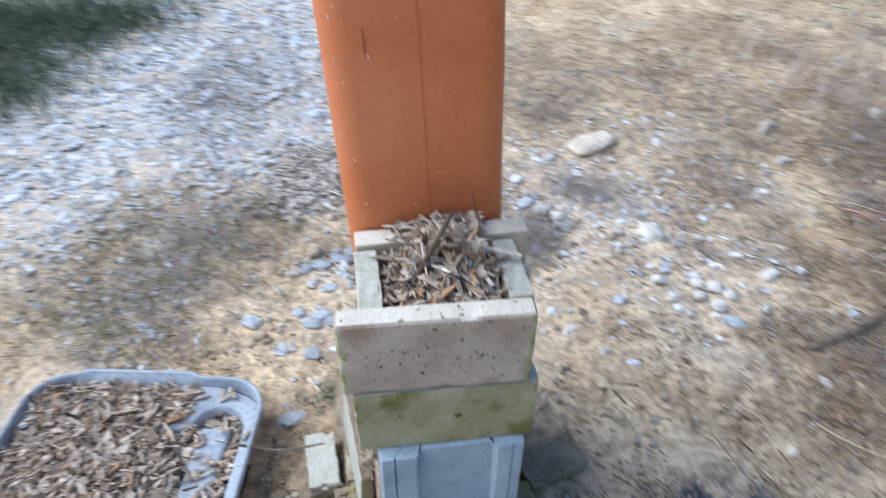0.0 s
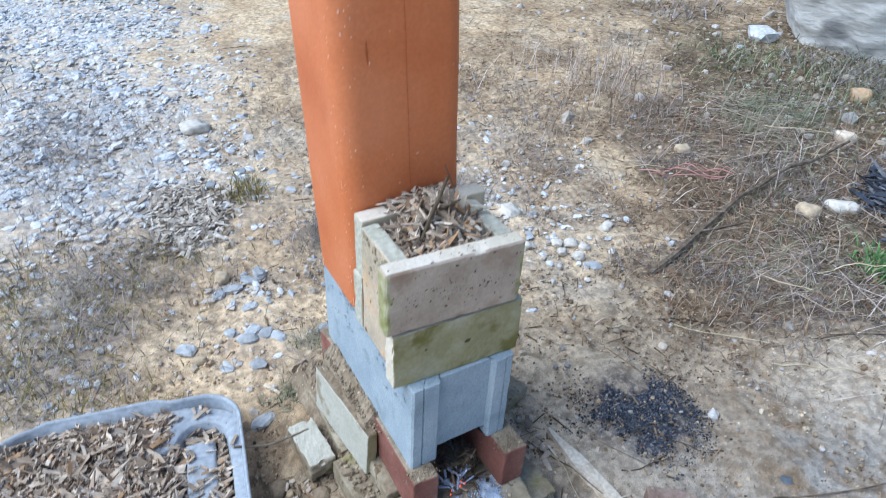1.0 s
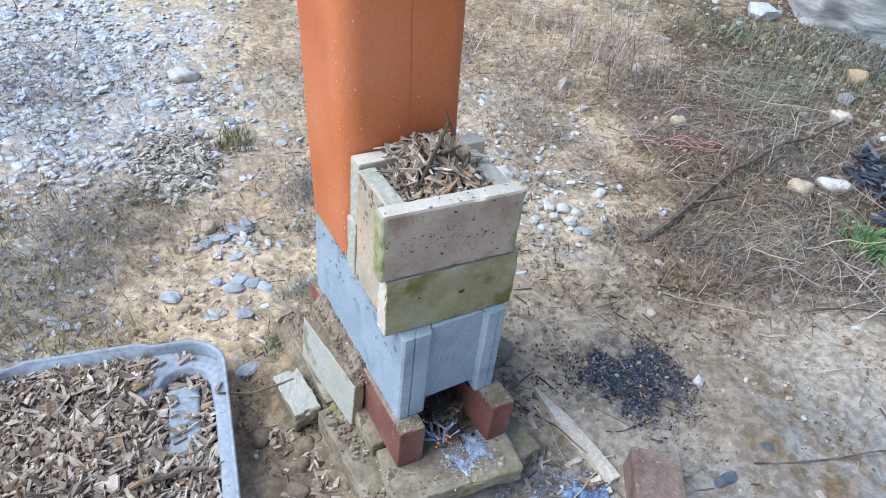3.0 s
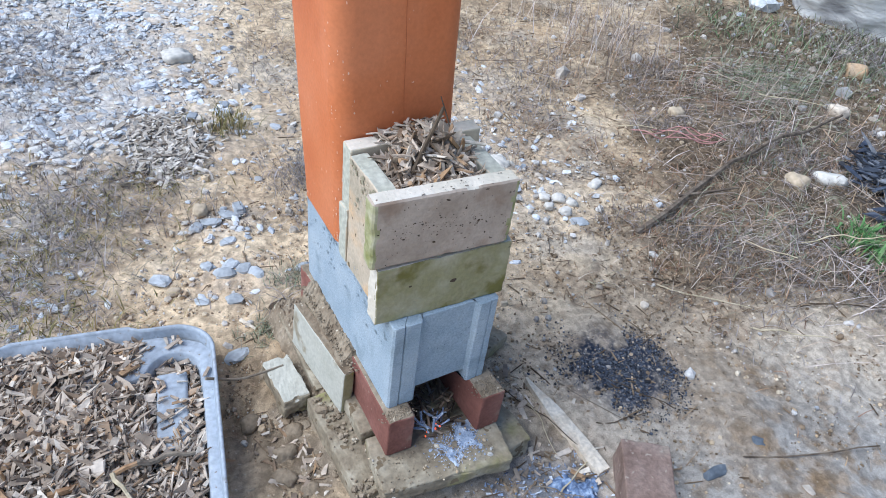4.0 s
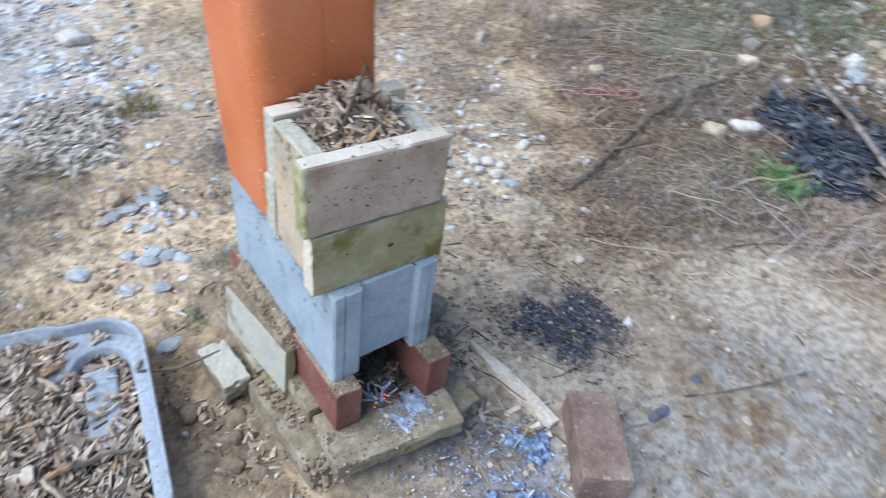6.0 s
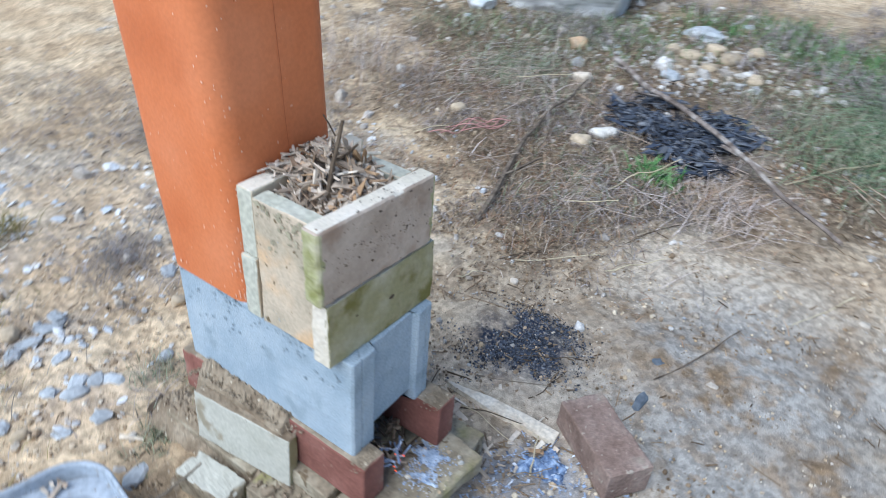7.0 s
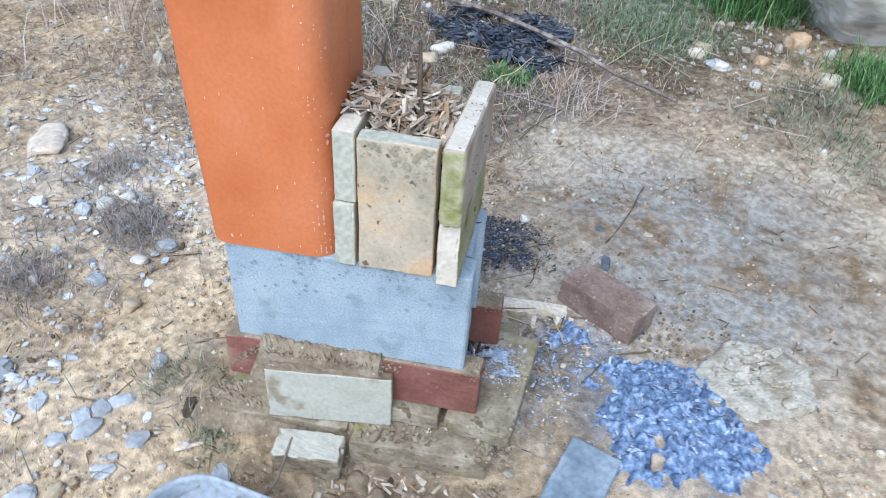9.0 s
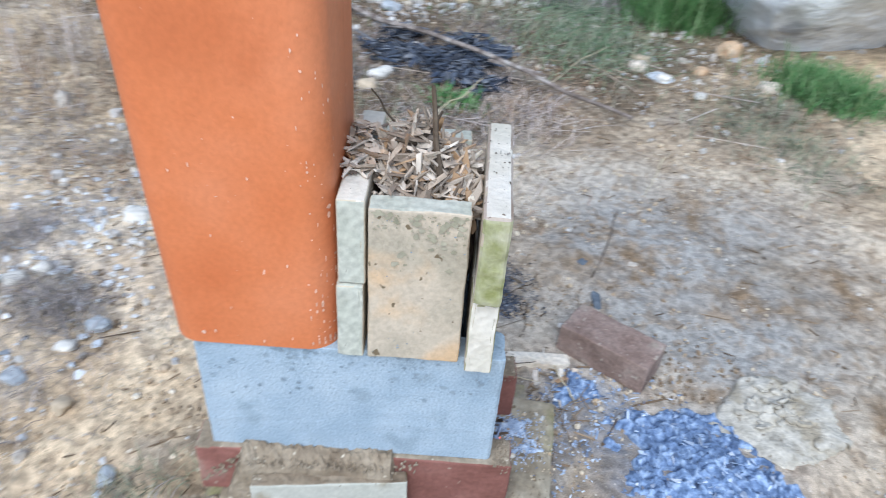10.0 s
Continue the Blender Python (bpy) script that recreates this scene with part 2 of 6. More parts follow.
PEBBLE = island_ramp("mixed pebbles", [(0.50, 0.44, 0.36), (0.33, 0.30, 0.27), (0.60, 0.57, 0.53), (0.42, 0.35, 0.26), (0.47, 0.50, 0.54), (0.38, 0.32, 0.25), (0.68, 0.66, 0.63), (0.30, 0.25, 0.19)])
DARK_SLATE = material("dark slate", [(0.10, 0.12, 0.145), (0.17, 0.195, 0.225)], 20, 0.8, 0.4, 90)
DULL_GREEN = island_ramp("dull grey-green grass", [(0.06, 0.075, 0.045), (0.17, 0.20, 0.12), (0.27, 0.31, 0.20), (0.38, 0.38, 0.26), (0.11, 0.14, 0.08), (0.42, 0.38, 0.29), (0.09, 0.08, 0.06)], 0.75)
SHADE_GREEN = island_ramp("dark shaded weeds", [(0.035, 0.055, 0.03), (0.07, 0.11, 0.05), (0.12, 0.16, 0.09), (0.05, 0.06, 0.045), (0.17, 0.19, 0.12)], 0.75)
CHAR_COLORS = [(0.016, 0.017, 0.021), (0.04, 0.045, 0.06), (0.10, 0.12, 0.16), (0.022, 0.024, 0.03), (0.06, 0.075, 0.11), (0.20, 0.21, 0.23), (0.03, 0.03, 0.034)]
CHARCOAL = island_ramp("charcoal", CHAR_COLORS, 0.7)
CHARRED = island_ramp("charred bark", CHAR_COLORS, 0.7, single=True)
ASH = island_ramp("flaky wood ash", [(0.16, 0.21, 0.32), (0.34, 0.43, 0.60), (0.08, 0.10, 0.16), (0.58, 0.66, 0.79), (0.24, 0.32, 0.47), (0.46, 0.54, 0.68), (0.28, 0.37, 0.54), (0.66, 0.70, 0.77), (0.38, 0.47, 0.64)], 0.95, 160.0)
ASH_BED = material("matted blue ash", [(0.080, 0.120, 0.21), (0.185, 0.265, 0.43), (0.42, 0.53, 0.71)], 70, 0.95, 0.8, 240, stain=(0.045, 0.06, 0.10), stain_scale=34, stain_at=0.60, grainy=0.18)
PALE_ASH = material("pale powdery ash", [(0.24, 0.30, 0.41), (0.40, 0.48, 0.61), (0.62, 0.69, 0.79)], 70, 0.95, 0.5, 300, grainy=0.15)
BURNING = island_ramp("half-burnt wood", [(0.05, 0.036, 0.028), (0.26, 0.19, 0.13), (0.03, 0.024, 0.02), (0.42, 0.33, 0.24), (0.10, 0.07, 0.05), (0.18, 0.17, 0.17)])
PALE_CHIPS = island_ramp("bleached wood chips", [(0.30, 0.26, 0.22), (0.58, 0.53, 0.46), (0.70, 0.65, 0.58), (0.44, 0.38, 0.31), (0.18, 0.15, 0.12), (0.64, 0.58, 0.50)])
CRUMB = island_ramp("soil crumbs", [(0.12, 0.085, 0.055), (0.24, 0.175, 0.115), (0.34, 0.26, 0.175), (0.17, 0.125, 0.08)])
LITTER = island_ramp("brown plant litter", [(0.10, 0.07, 0.045), (0.24, 0.17, 0.11), (0.34, 0.25, 0.16), (0.15, 0.11, 0.07)])
DIRT = material("packed sandy dirt", [(0.19, 0.145, 0.10), (0.28, 0.225, 0.16), (0.35, 0.29, 0.215)], 22, 0.97, 0.9, 110, speck=(0.52, 0.46, 0.36), speck_at=0.66, speck_scale=70)


# ---------------------------------------------------------------- mesh helpers
def part(name, bm, mat, parent=None, label="", smooth=False):
    me = bpy.data.meshes.new(name)
    bm.to_mesh(me)
    bm.free()
    if smooth:
        me.shade_smooth()
    for m in (mat if isinstance(mat, (list, tuple)) else [mat]):
        me.materials.append(m)
    ob = new(name, me)
    if parent is not None:
        ob.parent = parent
    if label:
        ob["label"] = label
    return ob


def thing(name, label, category, m=None, group="", kind=""):
    ob = new(name)
    ob.empty_display_size = 0.05
    if m is not None:
        ob.matrix_world = m
    return tagged(ob, label, category, group, kind)


def pydata(name, verts, faces, mat, label="", category="", kind="stuff", smooth=False, parent=None):
    me = bpy.data.meshes.new(name)
    me.from_pydata(verts, [], faces)
    me.materials.append(mat)
    if smooth:
        me.shade_smooth()
    ob = new(name, me)
    if parent is not None:
        ob.parent = parent
    return tagged(ob, label, category, "", kind)


def slab(sx, sy, sz, bevel=0.003, wear=0.0012, seed=0, cuts=7, chip=0.0):
    """A worn block, its base centre at the origin: bevelled edges, faces a little uneven, knocked corners."""
    bm = bmesh.new()
    bmesh.ops.create_cube(bm, size=1.0)
    bmesh.ops.scale(bm, vec=(sx, sy, sz), verts=bm.verts)
    bmesh.ops.bevel(bm, geom=list(bm.edges), offset=bevel, segments=3, affect="EDGES", profile=0.6)
    long = [e for e in bm.edges if e.calc_length() > 0.02]
    bmesh.ops.subdivide_edges(bm, edges=long, cuts=cuts, use_grid_fill=True)
    off = Vector((seed * 3.7, seed * 1.3, seed * 7.1))
    for v in bm.verts:
        p = v.co
        d = noise.noise_vector(p * 28 + off) * wear + noise.noise_vector(p * 110 + off) * wear * 0.5
        edge = sum(abs(abs(c) - s / 2) < bevel * 1.6 for c, s in zip(p, (sx, sy, sz)))
        if edge >= 2 and chip:
            d -= p.normalized() * max(0.0, noise.noise(p * 45 + off) - 0.12) * chip
        v.co = p + d + Vector((0, 0, sz / 2))
    bmesh.ops.recalc_face_normals(bm, faces=bm.faces)
    return bm


def stone_bm(sx, sy, sz, seed, detail=2, rough=0.28):
    bm = bmesh.new()
    bmesh.ops.create_icosphere(bm, subdivisions=detail, radius=0.5)
    off = Vector((seed * 5.3, seed * 2.9, seed * 1.7))
    for v in bm.verts:
        p = v.co.copy()
        k = 1 + rough * noise.noise(p * 2.2 + off) + rough * 0.5 * noise.noise(p * 5 + off)
        q = Vector([math.copysign(abs(c * 2) ** 0.75 / 2, c) for c in p]) * k
        v.co = Vector((q.x * sx, q.y * sy, q.z * sz + sz * 0.32))
    return bm


def tube(points, radii, sides=6, closed_ends=True):
    """A tapering round rod along points."""
    bm = bmesh.new()
    pts = [Vector(p) for p in points]
    rings = []
    for k, p in enumerate(pts):
        d = (pts[min(k + 1, len(pts) - 1)] - pts[max(k - 1, 0)]).normalized()
        q = d.to_track_quat("Z", "Y")
        r = radii[k] if isinstance(radii, (list, tuple)) else radii
        rings.append([bm.verts.new(p + q @ Vector((math.cos(a) * r, math.sin(a) * r, 0))) for a in [2 * math.pi * s / sides for s in range(sides)]])
    for a, b in zip(rings, rings[1:]):
        for s in range(sides):
            bm.faces.new((a[s], a[(s + 1) % sides], b[(s + 1) % sides], b[s]))
    if closed_ends:
        bm.faces.new(rings[0][::-1]), bm.faces.new(rings[-1])
    return bm


def bent(a, b, n=8, sway=0.02, seed=0, sag=0.0):
    a, b = Vector(a), Vector(b)
    off = Vector((seed * 4.1, seed * 2.3, 0.7))
    out = []
    for k in range(n + 1):
        t = k / n
        w = noise.noise_vector(Vector((t * 2.2, seed, 0)) + off) * sway * math.sin(math.pi * min(1, t * 1.15 + 0.05))
        out.append(a.lerp(b, t) + w + Vector((0, 0, -sag * 4 * t * (1 - t))))
    return out


rng = np.random.default_rng(7)


def ground_z(x, y):
    """The height of the bare ground."""
    x, y = np.asarray(x, float), np.asarray(y, float)
    s = np.clip((x - 0.75) / 0.9, 0, 1)
    z = -0.066 + 0.035 * s * s * (3 - 2 * s)
    z = z + 0.006 * np.sin(x * 5.1 + 1.3 * y) * np.cos(y * 4.3 - 0.7 * x) + 0.004 * np.sin(x * 13 + y * 7) * np.sin(y * 11 - x * 3)
    far = np.clip((np.hypot(x - 0.3, y - 0.5) - 4) / 20, 0, 1)
    return z + far * 0.25 * np.sin(x * 0.21) * np.cos(y * 0.17)


def gz(x, y):
    return float(ground_z(x, y))


def bump_at(x, y, cx, cy, rx, ry, turn=0.0):
    c, s = math.cos(turn), math.sin(turn)
    u, v = (x - cx) * c + (y - cy) * s, -(x - cx) * s + (y - cy) * c
    return np.exp(-((u / rx) ** 2 + (v / ry) ** 2))


def lattice(i, j, seed):
    h = np.sin(i * 127.1 + j * 311.7 + seed * 74.7) * 43758.5453
    return 2 * (h - np.floor(h)) - 1


def wobble(x, y, f, seed=0.0):
    """A smooth random field from about -1 to 1 with patches about 2.6 / f wide."""
    x, y = np.asarray(x, float), np.asarray(y, float)
    total = 0.0
    for octave, weight in ((1.0, 0.95), (2.1, 0.45)):
        c, s = math.cos(seed + octave), math.sin(seed + octave)
        u, v = (x * c + y * s) * f * octave / 2.2 + 9.1 * seed, (y * c - x * s) * f * octave / 2.2 - 4.7 * seed
        i, j = np.floor(u), np.floor(v)
        p, q = u - i, v - j
        p, q = p * p * (3 - 2 * p), q * q * (3 - 2 * q)
        lo = lattice(i, j, seed) * (1 - p) + lattice(i + 1, j, seed) * p
        hi = lattice(i, j + 1, seed) * (1 - p) + lattice(i + 1, j + 1, seed) * p
        total = total + weight * (lo * (1 - q) + hi * q)
    return np.clip(total, -1, 1)


def gravel_at(x, y):
    x, y = np.clip(x, -30, 30), np.clip(y, -30, 30)
    d = 1.0 / (1 + np.exp(-(y - 1.25 - 0.25 * wobble(x, y, 4, 1)) * 6)) / (1 + np.exp((x + 0.06 - 0.10 * (y - 1.2) - 0.12 * wobble(x, y, 5, 2)) * 11))
    d = d * (1 - 0.95 * bump_at(x, y, 0.0, 2.75, 0.25, 0.22)) * (0.72 + 0.28 * wobble(x, y, 9, 3))
    near = 0.26 * bump_at(x, y, -0.19, 0.62, 0.10, 0.09) + 0.5 * bump_at(x, y, -0.16, 0.86, 0.10, 0.06) + 0.35 * bump_at(x, y, -0.65, 0.9, 0.16, 0.5)
    back = 0.34 * bump_at(x, y, 0.55, 1.00, 0.34, 0.36) + 0.16 * bump_at(x, y, 0.75, 0.62, 0.16, 0.1)
    d = d / (1 + np.exp(-(x + 2.5) * 5)) / (1 + np.exp((y - 6.5) * 3))
    return np.clip(np.maximum(d, near + back), 0, 1)


def weeds_at(x, y):
    d = 1.0 * bump_at(x, y, 1.75, 0.75, 0.85, 0.62, 0.3) + 0.8 * bump_at(x, y, 1.1, 0.32, 0.42, 0.22) + 0.9 * bump_at(x, y, 1.34, 0.10, 0.24, 0.18) + 0.35 * bump_at(x, y, 1.3, 1.9, 0.8, 0.8)
    d = d + 0.6 * bump_at(x, y, 2.4, -0.4, 0.7, 0.6) + 0.9 * bump_at(x, y, 1.40, -1.0, 0.45, 0.28) + 0.55 * bump_at(x, y, 1.75, -0.45, 0.4, 0.4)
    return np.clip(d * (0.72 + 0.75 * wobble(x, y, 9, 5)), 0, 1)


def grey_weeds_at(x, y):
    d = 0.6 * bump_at(x, y, -0.46, 0.98, 0.24, 0.26) + 0.3 * bump_at(x, y, -0.62, 0.66, 0.16, 0.14) + 0.5 * bump_at(x, y, -0.78, 0.86, 0.24, 0.26) + 0.5 * bump_at(x, y, 0.55, 1.75, 0.4, 0.5) + 0.5 * bump_at(x, y, -0.5, 1.9, 0.25, 0.5)
    d = d + 0.4 * bump_at(x, y, 0.25, 0.95, 0.2, 0.2) + 0.3 * bump_at(x, y, -0.13, 0.5, 0.05, 0.06)
    return np.clip(d * (0.7 + 0.5 * wobble(x, y, 8, 8)), 0, 1)


def char_at(x, y):
    d = (2.4 * bump_at(x, y, 0.508, 0.012, 0.085, 0.080, 0.2) + 0.35 * bump_at(x, y, 0.420, 0.020, 0.085, 0.065, 0.1)) * (0.80 + 0.70 * wobble(x, y, 50, 2) + 0.35 * wobble(x, y, 140, 5)) + 0.9 * bump_at(x, y, 1.92, 0.12, 0.34, 0.19, 0.75)
    return np.clip(d, 0, 1)


def scorched_at(x, y):
    """The soot-stained earth, reaching a little past the loose charcoal."""
    return np.clip(1.35 * char_at(x, y) + 0.40 * bump_at(x, y, 0.515, 0.010, 0.11, 0.09, 0.1) * (0.8 + 0.6 * wobble(x, y, 34, 5)), 0, 1)


def ash_at(x, y):
    d = 1.35 * bump_at(x, y, 0.015, -0.395, 0.115, 0.125, 0.5) + 0.45 * bump_at(x, y, 0.235, -0.19, 0.06, 0.05, -0.6) + 0.5 * bump_at(x, y, 0.12, -0.29, 0.05, 0.07)
    return np.clip(d * (0.75 + 0.75 * wobble(x, y, 44, 4) + 0.35 * wobble(x, y, 130, 8)) - 0.10, 0, 1)


def dust_at(x, y):
    d = 0.75 * bump_at(x, y, 0.03, -0.36, 0.17, 0.17, 0.5) + 0.7 * bump_at(x, y, 0.19, -0.21, 0.10, 0.08, -0.6) + 0.5 * bump_at(x, y, 0.12, -0.12, 0.10, 0.06)
    return np.clip(d * (0.7 + 0.7 * wobble(x, y, 30, 3)), 0, 0.75)


def brown_at(x, y):
    d = 0
    for cx, cy, rx, ry in ((0.88, 0.02, 0.05, 0.07), (0.81, -0.16, 0.05, 0.05), (0.78, -0.27, 0.04, 0.04), (0.70, -0.37, 0.13, 0.05), (0.62, -0.28, 0.05, 0.06), (0.63, -0.44, 0.07, 0.08),
                           (0.54, -0.64, 0.06, 0.17), (0.63, -0.93, 0.10, 0.14), (0.15, -0.83, 0.14, 0.09), (0.235, -0.45, 0.03, 0.05), (0.90, 0.24, 0.12, 0.06), (0.95, -0.62, 0.10, 0.06)):
        d = d + bump_at(x, y, cx, cy, rx, ry)
    return np.clip(d * (0.75 + 0.9 * wobble(x, y, 45, 2)), 0, 1)


# Dark soil by stove and weeds, plus shade painted in front of the boulder.
def dark_soil_shade_at(x, y):
    d = 1.1 * bump_at(x, y, -0.24, 0.12, 0.10, 0.24) + 0.9 * bump_at(x, y, 0.19, -0.10, 0.09, 0.14) + 1.0 * bump_at(x, y, 0.04, -0.21, 0.14, 0.09) + 0.6 * bump_at(x, y, 0.02, 0.46, 0.2, 0.1)
    d = d + 0.25 * bump_at(x, y, 0.75, 0.30, 0.3, 0.15) + 0.42 * bump_at(x, y, 1.8, 0.75, 0.7, 0.5, 0.3) + 1.0 * bump_at(x, y, 3.9, -0.2, 0.9, 1.7) + 0.7 * bump_at(x, y, 2.0, 0.35, 0.5, 0.25) + 0.5 * bump_at(x, y, 1.35, 0.60, 0.22, 0.16) + 0.5 * bump_at(x, y, 1.30, 0.30, 0.25, 0.12) + 0.9 * bump_at(x, y, 1.66, 0.15, 0.24, 0.22) + 0.5 * bump_at(x, y, 1.38, 0.06, 0.20, 0.14) + 0.35 * bump_at(x, y, 1.5, 0.9, 0.5, 0.4) + 0.45 * bump_at(x, y, 0.6, -0.75, 0.35, 0.2) + 1.1 * bump_at(x, y, 2.7, 0.2, 1.0, 1.5) + 2.2 * bump_at(x, y, 3.0, 1.20, 0.75, 0.6) + 0.6 * bump_at(x, y, 2.9, 2.5, 0.9, 0.8) + 1.0 * bump_at(x, y, 2.9, -1.2, 0.9, 1.0) + 0.7 * bump_at(x, y, 1.7, -0.55, 0.35, 0.35) + 0.3 * bump_at(x, y, 0.80, -0.26, 0.16, 0.07, -0.4) + 0.45 * bump_at(x, y, 0.95, -0.55, 0.22, 0.12, 0.5) + 0.35 * bump_at(x, y, 0.45, -0.42, 0.12, 0.16)
    return np.clip(d * (0.75 + 0.45 * wobble(x, y, 17, 6)), 0, 1)


def silt_at(x, y):
    return np.clip(1.25 * bump_at(x, y, 0.68, -0.50, 0.60, 0.62) * (0.85 + 0.35 * wobble(x, y, 6, 9)), 0, 1)


# ---------------------------------------------------------------- ground
def axis(lo, hi, step, far):
    a = list(np.arange(lo, hi, step))
    left, right, d = [], [], step
    while a[0] - sum(left) > -far:
        d *= 1.25
        left.append(d)
    d = step
    while a[-1] + sum(right) < far:
        d *= 1.25
        right.append(d)
    l = a[0] - np.cumsum(left)
    r = a[-1] + np.cumsum(right)
    return np.concatenate([l[::-1], a, r])


def ground_material():
    m = bpy.data.materials.new("sandy earth")
    m.use_nodes = True
    n, link = m.node_tree.nodes, m.node_tree.links.new
    bsdf = n["Principled BSDF"]
    bsdf.inputs["Roughness"].default_value, bsdf.inputs["Specular IOR Level"].default_value = 0.97, 0.15
    co = n.new("ShaderNodeTexCoord").outputs["Object"]
    def grain(s, detail=6.0):
        t = n.new("ShaderNodeTexNoise")
        t.inputs["Scale"].default_value, t.inputs["Detail"].default_value = s, detail
        link(co, t.inputs["Vector"])
        return t.outputs["Fac"]
    def mix(a, b, f, kind="MIX"):
        x = n.new("ShaderNodeMix")
        x.data_type, x.blend_type = "RGBA", kind
        if isinstance(f, float):
            x.inputs["Factor"].default_value = f
        else:
            link(f, x.inputs["Factor"])
        for v, s in ((a, x.inputs["A"]), (b, x.inputs["B"])):
            if isinstance(v, tuple):
                s.default_value = (*v, 1)
            else:
                link(v, s)
        return x.outputs["Result"]
    def ramp(f, lo, hi, a=0.0, b=1.0):
        r = n.new("ShaderNodeMapRange")
        r.interpolation_type = "SMOOTHSTEP"
        for key, v in (("From Min", lo), ("From Max", hi), ("To Min", a), ("To Max", b)):
            r.inputs[key].default_value = v
        link(f, r.inputs["Value"])
        return r.outputs["Result"]
    def attr(name):
        a = n.new("ShaderNodeAttribute")
        a.attribute_name = name
        return a.outputs["Fac"]
    def times(a, b):
        x = n.new("ShaderNodeMath")
        x.operation = "MULTIPLY"
        link(a, x.inputs[0]), link(b, x.inputs[1])
        return x.outputs[0]
    g1, g2, g3, g4, g5 = grain(5), grain(26, 8), grain(120, 8), grain(800, 3), grain(55, 8)
    col = mix((0.56, 0.415, 0.26), (0.73, 0.58, 0.39), ramp(g1, 0.35, 0.65))
    col = mix(col, (0.385, 0.370, 0.342), attr("silt"))
    col = mix(col, (0.31, 0.225, 0.145), ramp(g2, 0.51, 0.62, 0.0, 0.52))
    col = mix(col, (0.34, 0.255, 0.165), ramp(grain(2.1, 7.0), 0.52, 0.64, 0.0, 0.5))
    col = mix(col, (0.60, 0.53, 0.43), ramp(grain(3.3, 7.0), 0.54, 0.66, 0.0, 0.55))
    col = mix(col, (0.150, 0.120, 0.093), times(attr("weeds"), ramp(g2, 0.3, 0.6, 0.35, 0.95)))
    col = mix(col, (0.63, 0.635, 0.64), times(attr("gravel"), ramp(g2, 0.3, 0.6, 0.4, 0.9)))
    # dark soil, with the boulder's shade put into the earth colour too
    col = mix(col, (0.130, 0.098, 0.066), times(attr("dark_soil_shade"), ramp(g2, 0.25, 0.6, 0.55, 1.0)))
    col = mix(col, (0.030, 0.040, 0.064), times(attr("char"), ramp(g3, 0.66, 0.46, 0.45, 1.0)))
    col = mix(col, (0.235, 0.165, 0.100), times(attr("brown"), ramp(g2, 0.3, 0.6, 0.35, 0.95)))
    col = mix(col, (0.25, 0.285, 0.34), times(attr("dust"), ramp(g2, 0.3, 0.6, 0.3, 1.0)))
    col = mix(col, (0.20, 0.265, 0.39), times(attr("ash"), ramp(g3, 0.35, 0.6, 0.2, 1.0)))
    col = mix(col, (0.66, 0.60, 0.50), ramp(g3, 0.66, 0.72, 0.0, 0.75))
    col = mix(col, (0.13, 0.095, 0.06), ramp(g3, 0.36, 0.28, 0.0, 0.8))
    col = mix(col, ramp(g5, 0.36, 0.64, 0.76, 1.18), 1.0, "MULTIPLY")
    col = mix(col, ramp(g4, 0.3, 0.7, 0.66, 1.30), 1.0, "MULTIPLY")
    link(col, bsdf.inputs["Base Color"])
    add = n.new("ShaderNodeMath")
    add.operation = "ADD"
    link(g2, add.inputs[0]), link(g5, add.inputs[1])
    b = n.new("ShaderNodeBump")
    b.inputs["Strength"].default_value, b.inputs["Distance"].default_value = 0.55, 0.009
    link(add.outputs[0], b.inputs["Height"]), link(b.outputs["Normal"], bsdf.inputs["Normal"])
    return m


def build_ground():
    xs, ys = axis(-1.1, 3.3, 0.014, 150), axis(-1.5, 3.0, 0.014, 150)
    X, Y = np.meshgrid(xs, ys)
    near = np.clip(1.6 - np.hypot(X - 0.8, Y - 0.6) / 2.6, 0, 1)
    rough = 0.006 * wobble(X, Y, 30, 1) + 0.0035 * wobble(X, Y, 75, 2) + 0.0018 * rng.normal(0, 1, X.shape)
    quiet = 1 - 0.45 * silt_at(X, Y)
    Z = ground_z(X, Y) + near * rough * quiet + 0.03 * np.clip(bump_at(X, Y, 0.02, -0.40, 0.12, 0.13, 0.5), 0, 1) + 0.006 * wobble(X, Y, 19, 6) * near
    Z = Z + 0.010 * bump_at(X, Y, -0.155, 0.33, 0.07, 0.14)
    w, h = len(xs), len(ys)
    verts = np.stack([X, Y, Z], -1).reshape(-1, 3)
    k = (np.arange(h - 1)[:, None] * w + np.arange(w - 1)[None]).ravel()
    faces = np.stack([k, k + 1, k + 1 + w, k + w], -1)
    me = bpy.data.meshes.new("ground")
    me.from_pydata(verts.tolist(), [], faces.tolist())
    me.shade_smooth()
    me.materials.append(ground_material())
    for name, f in (("gravel", gravel_at), ("char", scorched_at), ("ash", ash_at), ("silt", silt_at), ("dark_soil_shade", dark_soil_shade_at), ("dust", dust_at), ("brown", brown_at)):
        a = me.attributes.new(name, "FLOAT", "POINT")
        a.data.foreach_set("value", f(X, Y).astype(np.float32).ravel())
    a = me.attributes.new("weeds", "FLOAT", "POINT")
    a.data.foreach_set("value", np.clip(weeds_at(X, Y) + grey_weeds_at(X, Y), 0, 1).astype(np.float32).ravel())
    tagged(new("ground", me), "pale sandy earth with silt, charred and ashy patches", "ground", "", "structure")


build_ground()


# ---------------------------------------------------------------- the stove
ZB, ZT = 0.117, 0.307
FRONT, BACK = 0.0, 0.385


